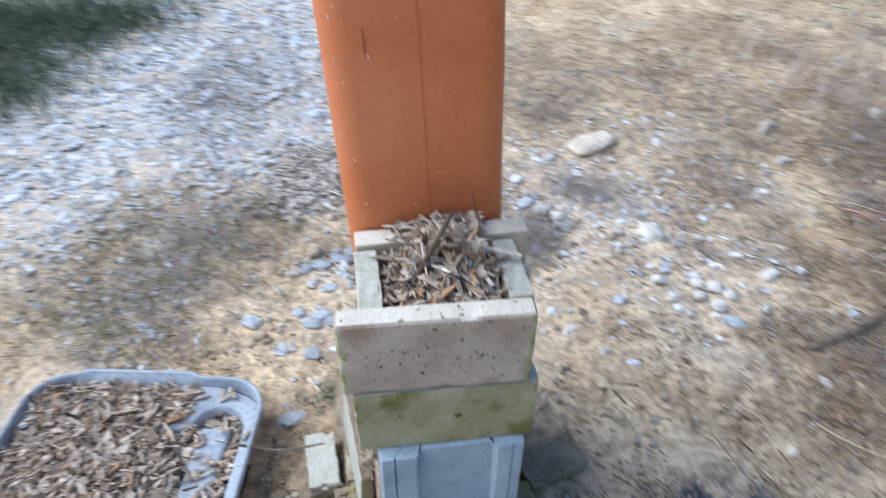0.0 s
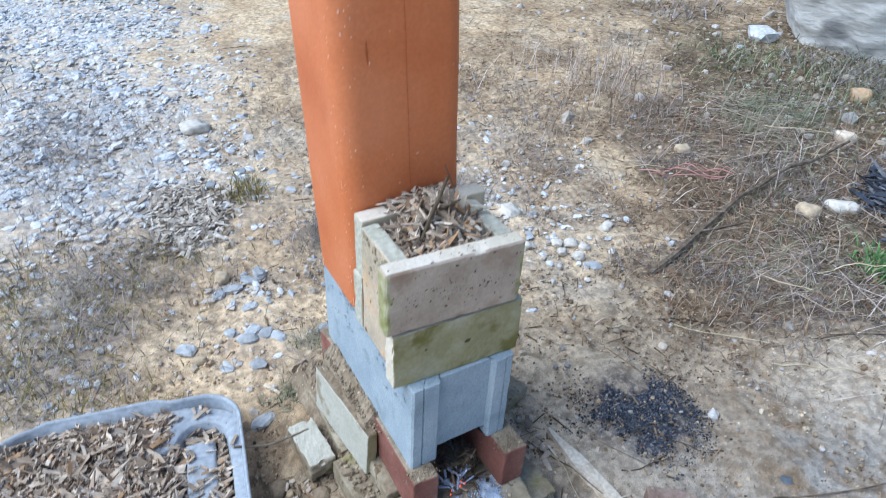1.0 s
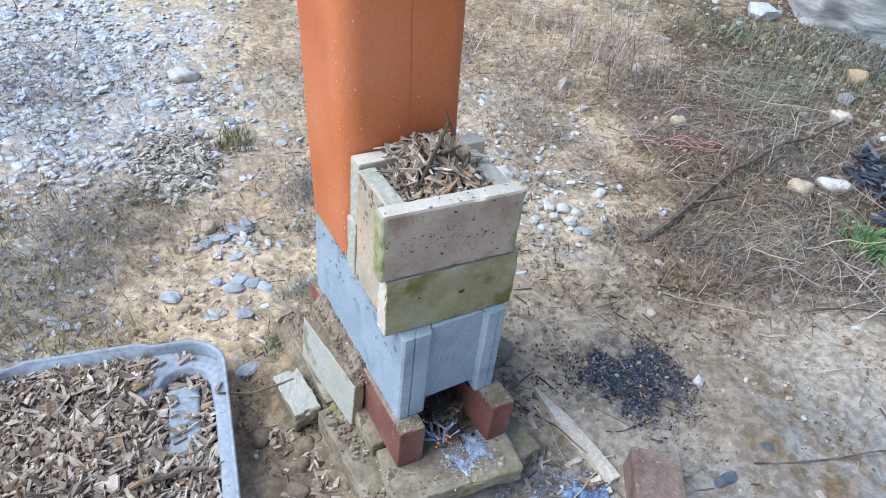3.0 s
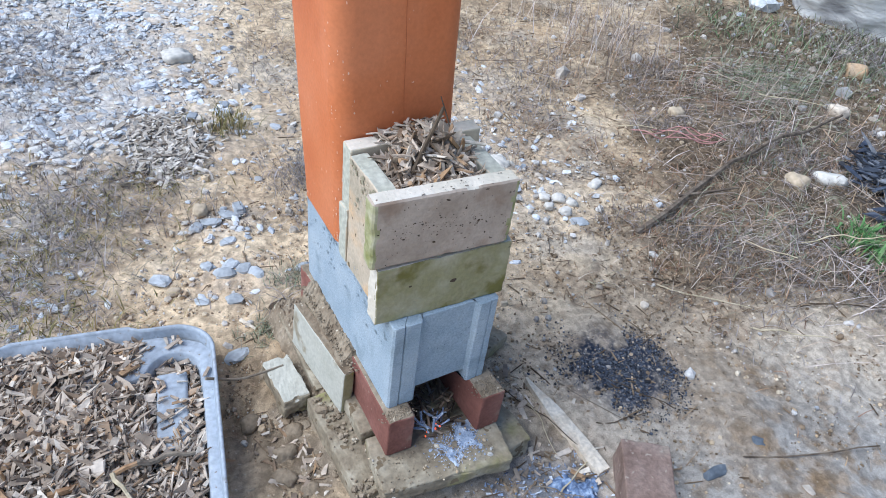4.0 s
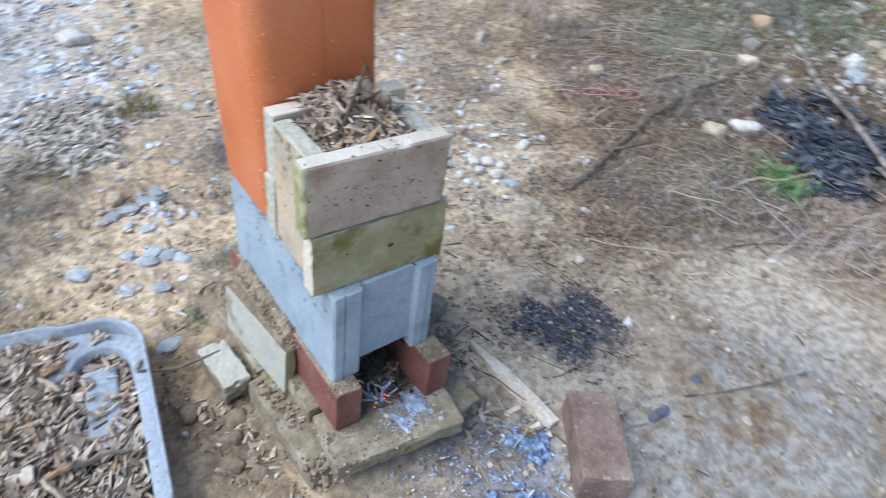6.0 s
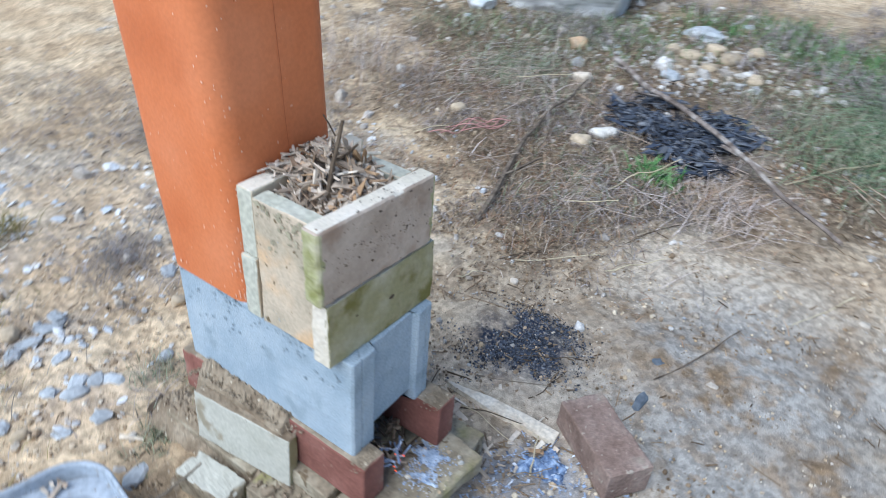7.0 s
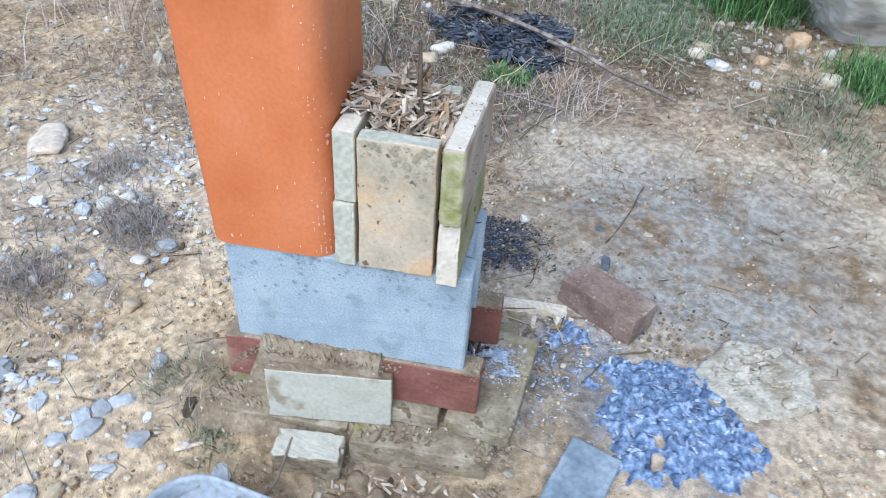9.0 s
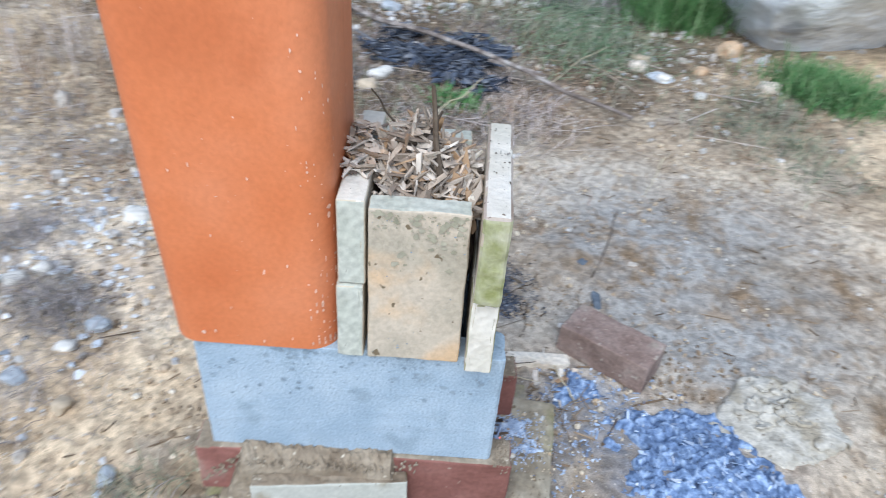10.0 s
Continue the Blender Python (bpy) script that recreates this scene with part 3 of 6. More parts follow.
def rounded_rect(x0, x1, y0, y1, r, n=8):
    out = []
    for cx, cy, a0 in ((x1 - r, y1 - r, 0), (x0 + r, y1 - r, 90), (x0 + r, y0 + r, 180), (x1 - r, y0 + r, 270)):
        for k in range(n + 1):
            a = radians(a0 + 90 * k / n)
            out.append((cx + r * math.cos(a), cy + r * math.sin(a)))
    return out


def loft(rings, closed=False):
    """Faces between rings of equal length; closed joins the last ring with the first."""
    bm = bmesh.new()
    vs = [[bm.verts.new(p) for p in ring] for ring in rings]
    n = len(vs[0])
    pairs = list(zip(vs, vs[1:])) + ([(vs[-1], vs[0])] if closed else [])
    for a, b in pairs:
        for s in range(n):
            bm.faces.new((a[s], a[(s + 1) % n], b[(s + 1) % n], b[s]))
    bmesh.ops.recalc_face_normals(bm, faces=bm.faces)
    return bm


def build_chimney():
    x0, x1, y0, y1, z0, z1 = CH
    lining = 0.019
    outer, inner = rounded_rect(x0, x1, y0, y1, 0.036), rounded_rect(x0 + lining, x1 - lining, y0 + lining, y1 - lining, 0.024)
    rings = []
    steps = 26
    for k in range(steps + 1):
        z = z0 + (z1 - 0.004 - z0) * k / steps
        rings.append([(x + 0.0012 * noise.noise((x * 9, y * 9, z * 6)), y + 0.0012 * noise.noise((y * 9, x * 9, z * 6 + 5)), z) for x, y in outer])
    rings.append([(x * 0.99 + 0.01 * (x0 + x1) / 2, y * 0.99 + 0.01 * (y0 + y1) / 2, z1 + 0.003 * noise.noise((x * 30, y * 30, 1))) for x, y in outer])
    lean = lambda ring: [(x - 0.048 * (z - z0), y + 0.002 * (z - z0), z) for x, y, z in ring]
    chimney = thing("chimney_flue", "upright orange terracotta flue liner with rounded corners", "flue")
    inn = [[(x, y, z1 - 0.001 + 0.003 * noise.noise((x * 30, y * 30, 1))) for x, y in inner]]
    inn += [[(x, y, z0 + (z1 - z0) * (1 - k / 12) * 0.995) for x, y in inner] for k in range(1, 13)]
    rings, inn = [lean(r) for r in rings], [lean(r) for r in inn]
    part("flue_wall", loft(rings), TERRACOTTA, chimney, smooth=True)
    part("rim", loft([rings[-1], inn[0]]), FIREBRICK, chimney, "pale worn top rim of the flue")
    mid = Vector(((x0 + x1) / 2, (y0 + y1) / 2, 0))
    def on_wall(k, z, out):
        x, y = outer[k % len(outer)]
        c = (Vector((x0 + 0.036 if x < mid.x else x1 - 0.036, y0 + 0.036 if y < mid.y else y1 - 0.036, 0)))
        d = (Vector((x, y, 0)) - c).normalized()
        return Vector((x, y, z)) + d * out, d
    bm = bmesh.new()
    for s in range(150):
        k = random.choice((18, 18, 19, 20, 20, 21, 21, 22, 22, 23, 23, 24, 24, 25, 25, 26))
        z = z0 + 0.01 + 0.55 * random.random() ** (1.6 if s % 3 else 6.0)
        p, d = on_wall(k, z, 0.0016)
        if k in (18, 26):
            p.y, p.x = (y0 + 0.036 + random.random() * 0.13, p.x) if k == 18 else (p.y, x0 + 0.036 + random.random() * 0.06)
        t = d.cross(Vector((0, 0, 1)))
        w, h = random.uniform(0.0005, 0.0017), random.uniform(0.0007, 0.0038)
        if s % 9 == 0:
            w, h = w * 2.2, h * 1.7
        vs = [bm.verts.new(lean([tuple(p + t * w * math.cos(a) * random.uniform(0.6, 1.2) + Vector((0, 0, h * math.sin(a) * random.uniform(0.6, 1.2))))])[0]) for a in [i * math.pi / 3 for i in range(6)]]
        bm.faces.new(vs)
    part("scuff_marks", bm, SCUFF, chimney, "pale scuff marks along the rounded corner")["kind"] = "stuff"
    bm = bmesh.new()
    line = [(0.012 + 0.004 * noise.noise((0, 0, z * 9)), z) for z in np.linspace(z0 + 0.22, z1 - 0.02, 40)]
    left = [bm.verts.new(lean([(x - 0.00035, y0 - 0.0014, z)])[0]) for x, z in line]
    right = [bm.verts.new(lean([(x + 0.00035, y0 - 0.0014, z)])[0]) for x, z in line]
    for a, b2, c, d2 in zip(left, right, right[1:], left[1:]):
        bm.faces.new((a, b2, c, d2))
    part("hairline_crack", bm, DARK_CLAY, chimney, "thin dark upright crack in the clay")
    bm = bmesh.new()
    line = [(-0.049 + 0.0015 * noise.noise((3, 0, z * 40)), z) for z in np.linspace(0.760, 0.797, 12)]
    left = [bm.verts.new(lean([(x - 0.0016 * math.sin(math.pi * (k + 0.6) / 12.2), y0 - 0.0014, z)])[0]) for k, (x, z) in enumerate(line)]
    right = [bm.verts.new(lean([(x + 0.0014 * math.sin(math.pi * (k + 0.6) / 12.2), y0 - 0.0014, z)])[0]) for k, (x, z) in enumerate(line)]
    for a, b2, c, d2 in zip(left, right, right[1:], left[1:]):
        bm.faces.new((a, b2, c, d2))
    part("scratch", bm, DARK_CLAY, chimney, "short dark upright scratch in the clay")
    part("lining", loft(inn), FLUE_INSIDE, chimney, "smoke-greyed inner face of the flue", smooth=True)


CH = (-0.099, 0.115, 0.208, 0.413, ZT + 0.001, ZT + 0.600)
build_chimney()


def build_concrete_block():
    w = 0.0965
    profile = [(-w, 0.004), (-w + 0.003, 0.0005), (-0.0785, 0.0), (-0.0765, 0.004), (-0.0745, 0.0005), (-0.050, 0.0), (-0.0465, 0.002), (-0.0445, 0.0105), (0.0555, 0.0115),
               (0.0575, 0.003), (0.0605, 0.0005), (0.079, 0.0005), (0.081, 0.0035), (0.083, 0.001), (w - 0.003, 0.002), (w, 0.006)]
    def ring(z, cut=False):
        pts = [(x, y + FRONT) for x, y in profile] + [(w, BACK), (-w, BACK)]
        return [(x, y + (0.10 if cut and -0.0455 < x < 0.0565 else 0.0), z) for x, y in pts]
    dense = lambda r: [(a[0] + (b[0] - a[0]) * k / 6, a[1] + (b[1] - a[1]) * k / 6, a[2]) for a, b in zip(r, r[1:] + r[:1]) for k in range(6)]
    zs = [ZB, ZB + 0.022, ZB + 0.0221] + [ZB + 0.022 + (ZT - ZB - 0.022) * k / 14 for k in range(1, 15)]
    rings = [dense(ring(z, k < 2)) for k, z in enumerate(zs)]
    rings = [[(x + 0.0007 * noise.noise((x * 60, y * 60, z * 60)), y + 0.0011 * noise.noise((x * 70 + 9, y * 70, z * 70)), z) for x, y, z in r] for r in rings]
    rings.append([(x * 0.985, y + (0.002 if y < 0.1 else -0.002), z + 0.001) for x, y, z in rings[-1]])
    rings.append([(x * 0.62, 0.19 + (y - 0.19) * 0.8, z) for x, y, z in rings[-1]])
    rings.append([(x, y, ZT - 0.10) for x, y, z in rings[-1]])
    rings.insert(0, [(x * 0.62, 0.19 + (y - 0.19) * 0.5, z) for x, y, z in rings[0]])
    block = thing("concrete_block", "blue-grey concrete block with grooved end on red bricks", "concrete block")
    part("shell", loft(rings), CONCRETE, block)


build_concrete_block()


def grime(name, host, across, up, corner, width, drop, count, mat, label, most=0.0035, seed=1):
    """Ragged dark flecks on one face of a block, thickest along its upper edge."""
    pick = random.Random(seed)
    across, up, corner = Vector(across), Vector(up), Vector(corner)
    bm = bmesh.new()
    for step in range(count):
        u, d = pick.random() * width, drop * pick.random() ** 2.2
        if noise.noise((u * 28 + seed, d * 28, 1)) < -0.05:
            continue
        r = 0.0004 + most * pick.random() ** 3.2
        p = corner + across * u - up * d - across.cross(up) * step * 3e-6
        bm.faces.new([bm.verts.new(p + across * math.cos(a) * r * pick.uniform(0.5, 1.5) + up * math.sin(a) * r * pick.uniform(0.4, 1.1)) for a in [k * math.pi / 3.5 for k in range(7)]])
    ob = part(name, bm, mat, host, label)
    ob["kind"] = "stuff"
    return ob


BLOCK_GRIME = material("grey grime", [(0.22, 0.27, 0.31), (0.30, 0.365, 0.42)], 60, 0.95, 0.1)
BRICK_GRIME = material("greenish grime", [(0.29, 0.275, 0.19), (0.40, 0.37, 0.28)], 60, 0.95, 0.1)
grime("grime", bpy.data.objects["concrete_block"], (0, 1, 0), (0, 0, 1), (-0.0977, 0.01, ZT - 0.003), 0.37, 0.085, 420, BLOCK_GRIME, "dark grime flecks along the upper edge")


def brick(name, label, size, place, turn, mat, bevel=0.003, seed=1, wear=0.0012, chip=0.004, category="brick", group="", tilt=(0, 0), faces=()):
    """faces: pairs of a direction and the material of the faces turned that way."""
    sx, sy, sz = size
    bm = slab(sx, sy, sz, bevel, wear, seed, chip=chip, cuts=44 if faces and faces[0][1] is PALE_FACE and sx > sy else 9)
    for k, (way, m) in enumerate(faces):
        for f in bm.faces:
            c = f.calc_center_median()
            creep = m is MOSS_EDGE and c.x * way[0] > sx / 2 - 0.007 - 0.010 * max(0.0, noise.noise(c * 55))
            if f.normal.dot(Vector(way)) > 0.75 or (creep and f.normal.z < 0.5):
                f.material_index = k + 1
    ob = part(name, bm, [mat] + [m for _, m in faces])
    ob.matrix_world = pose(*place, tilt[0], tilt[1], turn)
    return tagged(ob, label, category, group)


FEED = "fire bricks of the feed box"
# tops and the mossy brick's left end are paler than the fronts
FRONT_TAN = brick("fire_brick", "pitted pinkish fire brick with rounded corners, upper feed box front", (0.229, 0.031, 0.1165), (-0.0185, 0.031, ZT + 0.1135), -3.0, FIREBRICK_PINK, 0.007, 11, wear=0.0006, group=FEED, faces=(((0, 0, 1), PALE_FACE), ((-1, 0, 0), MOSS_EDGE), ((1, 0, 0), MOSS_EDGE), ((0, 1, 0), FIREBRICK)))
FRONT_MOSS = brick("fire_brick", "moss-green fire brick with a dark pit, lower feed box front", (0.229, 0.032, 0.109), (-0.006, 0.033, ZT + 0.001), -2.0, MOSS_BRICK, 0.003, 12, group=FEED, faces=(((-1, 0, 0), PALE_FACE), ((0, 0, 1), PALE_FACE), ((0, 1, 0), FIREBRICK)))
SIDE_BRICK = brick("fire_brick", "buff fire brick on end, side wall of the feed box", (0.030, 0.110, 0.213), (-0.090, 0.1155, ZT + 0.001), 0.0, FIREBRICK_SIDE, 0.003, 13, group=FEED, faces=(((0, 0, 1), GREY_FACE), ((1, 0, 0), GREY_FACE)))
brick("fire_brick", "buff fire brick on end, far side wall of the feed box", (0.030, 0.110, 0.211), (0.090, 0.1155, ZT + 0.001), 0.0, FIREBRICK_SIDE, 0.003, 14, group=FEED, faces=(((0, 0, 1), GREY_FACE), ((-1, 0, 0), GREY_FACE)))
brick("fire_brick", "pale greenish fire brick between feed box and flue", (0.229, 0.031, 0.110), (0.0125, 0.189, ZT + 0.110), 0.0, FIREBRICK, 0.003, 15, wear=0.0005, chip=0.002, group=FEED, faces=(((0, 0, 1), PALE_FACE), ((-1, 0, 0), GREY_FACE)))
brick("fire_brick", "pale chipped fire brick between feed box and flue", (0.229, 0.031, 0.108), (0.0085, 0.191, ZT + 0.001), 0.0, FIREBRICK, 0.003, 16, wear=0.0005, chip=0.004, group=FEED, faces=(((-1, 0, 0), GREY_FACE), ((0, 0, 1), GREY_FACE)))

grime("grime", SIDE_BRICK, (0, 1, 0), (0, 0, 1), (-0.0162, -0.050, 0.209), 0.100, 0.075, 260, BRICK_GRIME, "grey-green grime below the upper edge", 0.0045, 3)
grime("soiling", SIDE_BRICK, (0, 1, 0), (0, 0, 1), (-0.0164, -0.050, 0.200), 0.100, 0.190, 70, BLOCK_GRIME, "small dark flecks", 0.0012, 5)

LEGS = "red bricks under the block"
RZ = 0.024
for k, (x, y) in enumerate(((-0.081, 0.068), (0.088, 0.050), (-0.079, 0.312), (0.082, 0.300))):
    brick("red_brick", "red clay brick on edge carrying the concrete block", (0.050, 0.197, ZB - RZ - 0.001), (x, y, RZ), (-1.0, 1.5, 2.0, -1.0)[k], RED_BRICK, 0.004, 20 + k, group=LEGS, faces=(((0, 0, 1), DIRT),))
FRONT_TAN["depth"], FRONT_MOSS["depth"] = 0.031, 0.032
TWIG_TIP = (0.012, 0.112, 0.612)
BASE = "base bricks on the ground"
brick("base_brick", "ash-dusted flat brick forming the hearth before the fire mouth", (0.245, 0.118, 0.034), (-0.012, -0.052, -0.011), -8.0, BASE_BRICK, 0.004, 31, 0.0025, 0.010, group=BASE)
brick("base_brick", "earth-stained flat brick under the red bricks", (0.235, 0.115, 0.034), (-0.010, 0.090, -0.011), 0.0, BASE_BRICK, 0.004, 32, 0.0025, 0.010, group=BASE)
brick("base_brick", "earth-stained flat brick under the red bricks", (0.235, 0.115, 0.034), (-0.010, 0.210, -0.011), 0.0, BASE_BRICK, 0.004, 33, 0.0025, 0.010, group=BASE)
brick("base_brick", "earth-stained flat brick under the red bricks", (0.235, 0.115, 0.034), (-0.005, 0.330, -0.011), 2.0, BASE_BRICK, 0.004, 34, 0.0025, 0.010, group=BASE)
brick("base_brick", "mossy lower base brick half sunk in earth", (0.115, 0.225, 0.055), (0.113, 0.024, -0.067), 3.0, BASE_BRICK, 0.004, 35, 0.0025, 0.010, group=BASE)
brick("base_brick", "lower base brick half sunk in earth with a mossy side", (0.115, 0.235, 0.055), (-0.118, 0.058, -0.067), 2.0, BASE_BRICK, 0.004, 36, 0.0025, 0.010, group=BASE)
brick("base_brick", "lower base brick half sunk in earth", (0.115, 0.235, 0.055), (-0.100, 0.300, -0.067), 0.0, BASE_BRICK, 0.004, 37, 0.0025, 0.010, group=BASE)
brick("base_brick", "lower base brick half sunk in earth", (0.115, 0.235, 0.055), (0.085, 0.270, -0.067), 0.0, BASE_BRICK, 0.004, 38, 0.0025, 0.010, group=BASE)
brick("fire_brick", "pale fire brick set on edge against the red bricks", (0.022, 0.212, 0.108), (-0.136, 0.218, -0.012), 6.0, PLATE_FACE, 0.003, 41, chip=0.008, group=BASE, tilt=(0, 4), faces=(((0, -1, 0), MOSS_BRICK), ((0, 0, 1), DIRT)))
brick("broken_brick", "broken whitish fire brick lying on the earth beside the base", (0.055, 0.118, 0.050), (-0.200, 0.238, -0.062), 4.0, BASE_BRICK, 0.006, 42, 0.004, 0.02, faces=(((0, 0, 1), PLATE_FACE), ((-1, 0, 0), BASE_BRICK)))
brick("loose_brick", "dusty brown clay brick lying flat on the ground", (0.094, 0.190, 0.068), (0.310, -0.270, -0.064), -36.0, LOOSE_BRICK, 0.004, 43)
brick("base_brick", "earth-brown flat brick piece lying behind the base", (0.130, 0.075, 0.032), (0.222, 0.190, -0.064), 18.0, BASE_BRICK, 0.004, 45, 0.0025, 0.010, group=BASE)
brick("grey_slab", "blue-grey flat slab propped on the ground beside ash", (0.170, 0.092, 0.030), (-0.164, -0.216, -0.066), -22.0, GREY_SLAB, 0.004, 44, tilt=(0, -5))


# ---------------------------------------------------------------- loose pieces
def turned(n, flat=0.35):
    """n random turns, lying nearly flat."""
    a = rng.uniform(0, 2 * np.pi, n)
    tilt, roll = rng.normal(0, flat, n), rng.normal(0, flat, n)
    ca, sa, ct, st, cr, sr = np.cos(a), np.sin(a), np.cos(tilt), np.sin(tilt), np.cos(roll), np.sin(roll)
    z = np.zeros(n)
    o = np.ones(n)
    Rz = np.array([[ca, -sa, z], [sa, ca, z], [z, z, o]]).transpose(2, 0, 1)
    Ry = np.array([[ct, z, st], [z, o, z], [-st, z, ct]]).transpose(2, 0, 1)
    Rx = np.array([[o, z, z], [z, cr, -sr], [z, sr, cr]]).transpose(2, 0, 1)
    return Rz @ Ry @ Rx


BOX = np.array([(-1, -1, -1), (1, -1, -1), (1, 1, -1), (-1, 1, -1), (-1, -1, 1), (1, -1, 1), (1, 1, 1), (-1, 1, 1)], float) / 2
BOX_FACES = np.array([(0, 3, 2, 1), (4, 5, 6, 7), (0, 1, 5, 4), (1, 2, 6, 5), (2, 3, 7, 6), (3, 0, 4, 7)])


def many_boxes(places, sizes, flat=0.35, ragged=0.28):
    """Splinter-like pieces: boxes with ragged ends and uneven corners."""
    n = len(places)
    shape = BOX[None] * (1 + rng.uniform(-ragged, ragged, (n, 8, 3)))
    shape[:, :, 1] *= np.where(BOX[None, :, 0] > 0, rng.uniform(0.25, 1.0, (n, 1)), 1.0)
    shape[:, :, 2] += 0.5 * rng.normal(0, 0.6, (n, 1)) * (BOX[None, :, 0] ** 2 - 0.25)
    v = np.einsum("nij,nkj->nki", turned(n, flat), shape * np.asarray(sizes)[:, None, :]) + np.asarray(places)[:, None, :]
    f = (BOX_FACES[None] + 8 * np.arange(n)[:, None, None]).reshape(-1, 4)
    return v.reshape(-1, 3).tolist(), f.tolist()


def ico():
    bm = bmesh.new()
    bmesh.ops.create_icosphere(bm, subdivisions=1, radius=0.5)
    v = np.array([x.co[:] for x in bm.verts])
    f = np.array([[x.index for x in y.verts] for y in bm.faces])
    bm.free()
    return v, f


ICO_V, ICO_F = ico()


def many_stones(places, sizes, flat=0.25, ragged=0.2):
    n, m = len(places), len(ICO_V)
    shape = ICO_V[None] * (1 + rng.uniform(-ragged, ragged, (n, m, 1)))
    shape = np.sign(shape) * np.abs(shape * 2) ** 0.7 / 2
    v = np.einsum("nij,nkj->nki", turned(n, flat), shape * np.asarray(sizes)[:, None, :]) + np.asarray(places)[:, None, :]
    f = (ICO_F[None] + m * np.arange(n)[:, None, None]).reshape(-1, 3)
    return v.reshape(-1, 3).tolist(), f.tolist()


def scatter(n, x0, x1, y0, y1, density, most=40):
    """n places on the ground, thicker where density is high."""
    out = []
    for _ in range(most):
        x, y = rng.uniform(x0, x1, 4 * n), rng.uniform(y0, y1, 4 * n)
        keep = rng.random(4 * n) < density(x, y)
        out.append(np.stack([x[keep], y[keep]], -1))
        if sum(map(len, out)) >= n:
            break
    return np.concatenate(out)[:n]


def clear_of_things(x, y):
    stove = (np.abs(x) < 0.165) & (y > -0.10) & (y < 0.40)
    c, s = math.cos(radians(TRAY_TURN)), math.sin(radians(TRAY_TURN))
    u, v = (x - TRAY[0]) * c + (y - TRAY[1]) * s, -(x - TRAY[0]) * s + (y - TRAY[1]) * c
    return ~(stove | ((np.abs(u) < 0.235) & (np.abs(v) < 0.255)))


def on_ground(p, lift=0.0):
    return np.column_stack([p, ground_z(p[:, 0], p[:, 1]) + lift])


def blades(name, p, length, width, lean, mat, label, category="grass", curl=0.5, base=0.0):
    """Thin curved blades, each two quads and a tip."""
    n = len(p)
    a = rng.uniform(0, 2 * np.pi, n)
    L = length * rng.uniform(0.45, 1.25, n)
    tip = np.clip(rng.normal(lean, 0.35, n), 0.02, 1.52)
    w = width * rng.uniform(0.6, 1.3, n)
    d = np.stack([np.cos(a), np.sin(a)], -1)
    side = np.stack([-np.sin(a), np.cos(a)], -1)
    z0 = ground_z(p[:, 0], p[:, 1]) + base
    rows = []
    for k, t in enumerate((0.0, 0.38, 0.72, 1.0)):
        ang = tip * (1 - curl + curl * t)
        reach, rise = L * t * np.sin(ang), L * t * np.cos(ang)
        mid = p + d * reach[:, None]
        ww = (w * (1 - t ** 2 * 0.95))[:, None] / 2
        for s in (-1, 1):
            xy = mid + side * ww * s
            rows.append(np.column_stack([xy, z0 + rise + 0.004]))
    v = np.stack(rows, 1).reshape(-1, 3)
    q = np.array([(0, 1, 3, 2), (2, 3, 5, 4), (4, 5, 7, 6)])
    f = (q[None] + 8 * np.arange(n)[:, None, None]).reshape(-1, 4)
    return pydata(name, v.tolist(), f.tolist(), mat, label, category)


TRAY, TRAY_TURN = (-0.566, 0.228), -10.4


# ---------------------------------------------------------------- wood chips in the feed box
def pieces(name, parent, places, sizes, mat, flat=0.4, make=many_boxes):
    """Single splinters or stones as objects of their own, sharing ten meshes."""
    stock = []
    for k in range(10):
        v, f = make(np.zeros((1, 3)), np.ones((1, 3)), 0.0)
        me = bpy.data.meshes.new(name)
        me.from_pydata(v, [], f)
        me.materials.append(mat)
        stock.append(me)
    for k, (p, s, t) in enumerate(zip(places, sizes, turned(len(places), flat))):
        ob = new(name, stock[k % 10])
        ob.parent = parent
        ob.matrix_local = Matrix.Translation(Vector(p)) @ Matrix(t.tolist()).to_4x4() @ Matrix.Diagonal((*s, 1))


def build_feed_chips():
    x, y = rng.uniform(-0.066, 0.066, 620), rng.uniform(0.058, 0.168, 620)
    heap = 0.060 * np.exp(-(((x - 0.012) / 0.050) ** 2 + ((y - 0.125) / 0.048) ** 2))
    z = ZT + 0.190 + heap + rng.uniform(-0.022, 0.012, 620)
    sizes = np.column_stack([rng.uniform(0.016, 0.048, 620), rng.uniform(0.003, 0.010, 620), rng.uniform(0.0015, 0.004, 620)])
    heap_of = thing("wood_chips", "heaped dry wood chips filling the feed box of the stove", "wood chips")
    spots = np.column_stack([x, y, z])
    v, f = many_boxes(spots[280:], sizes[280:], 0.85)
    pydata("fine_filling", v, f, CHIPS, parent=heap_of)
    pieces("wood_chip", heap_of, spots[:280] + np.array([0, 0, 0.003]), sizes[:280], CHIP, 0.62)
    # Added filler mound, coloured dark to stand for shade between the chips.
    bm = stone_bm(0.146, 0.124, 0.19, 3, 3, 0.08)
    bmesh.ops.translate(bm, vec=(0.0, 0.113, ZT + 0.055), verts=bm.verts)
    tagged(part("chip_core", bm, DARK_TWIG), "dark filler mound giving the gaps between wood chips their shade", "litter", "", "stuff")


build_feed_chips()


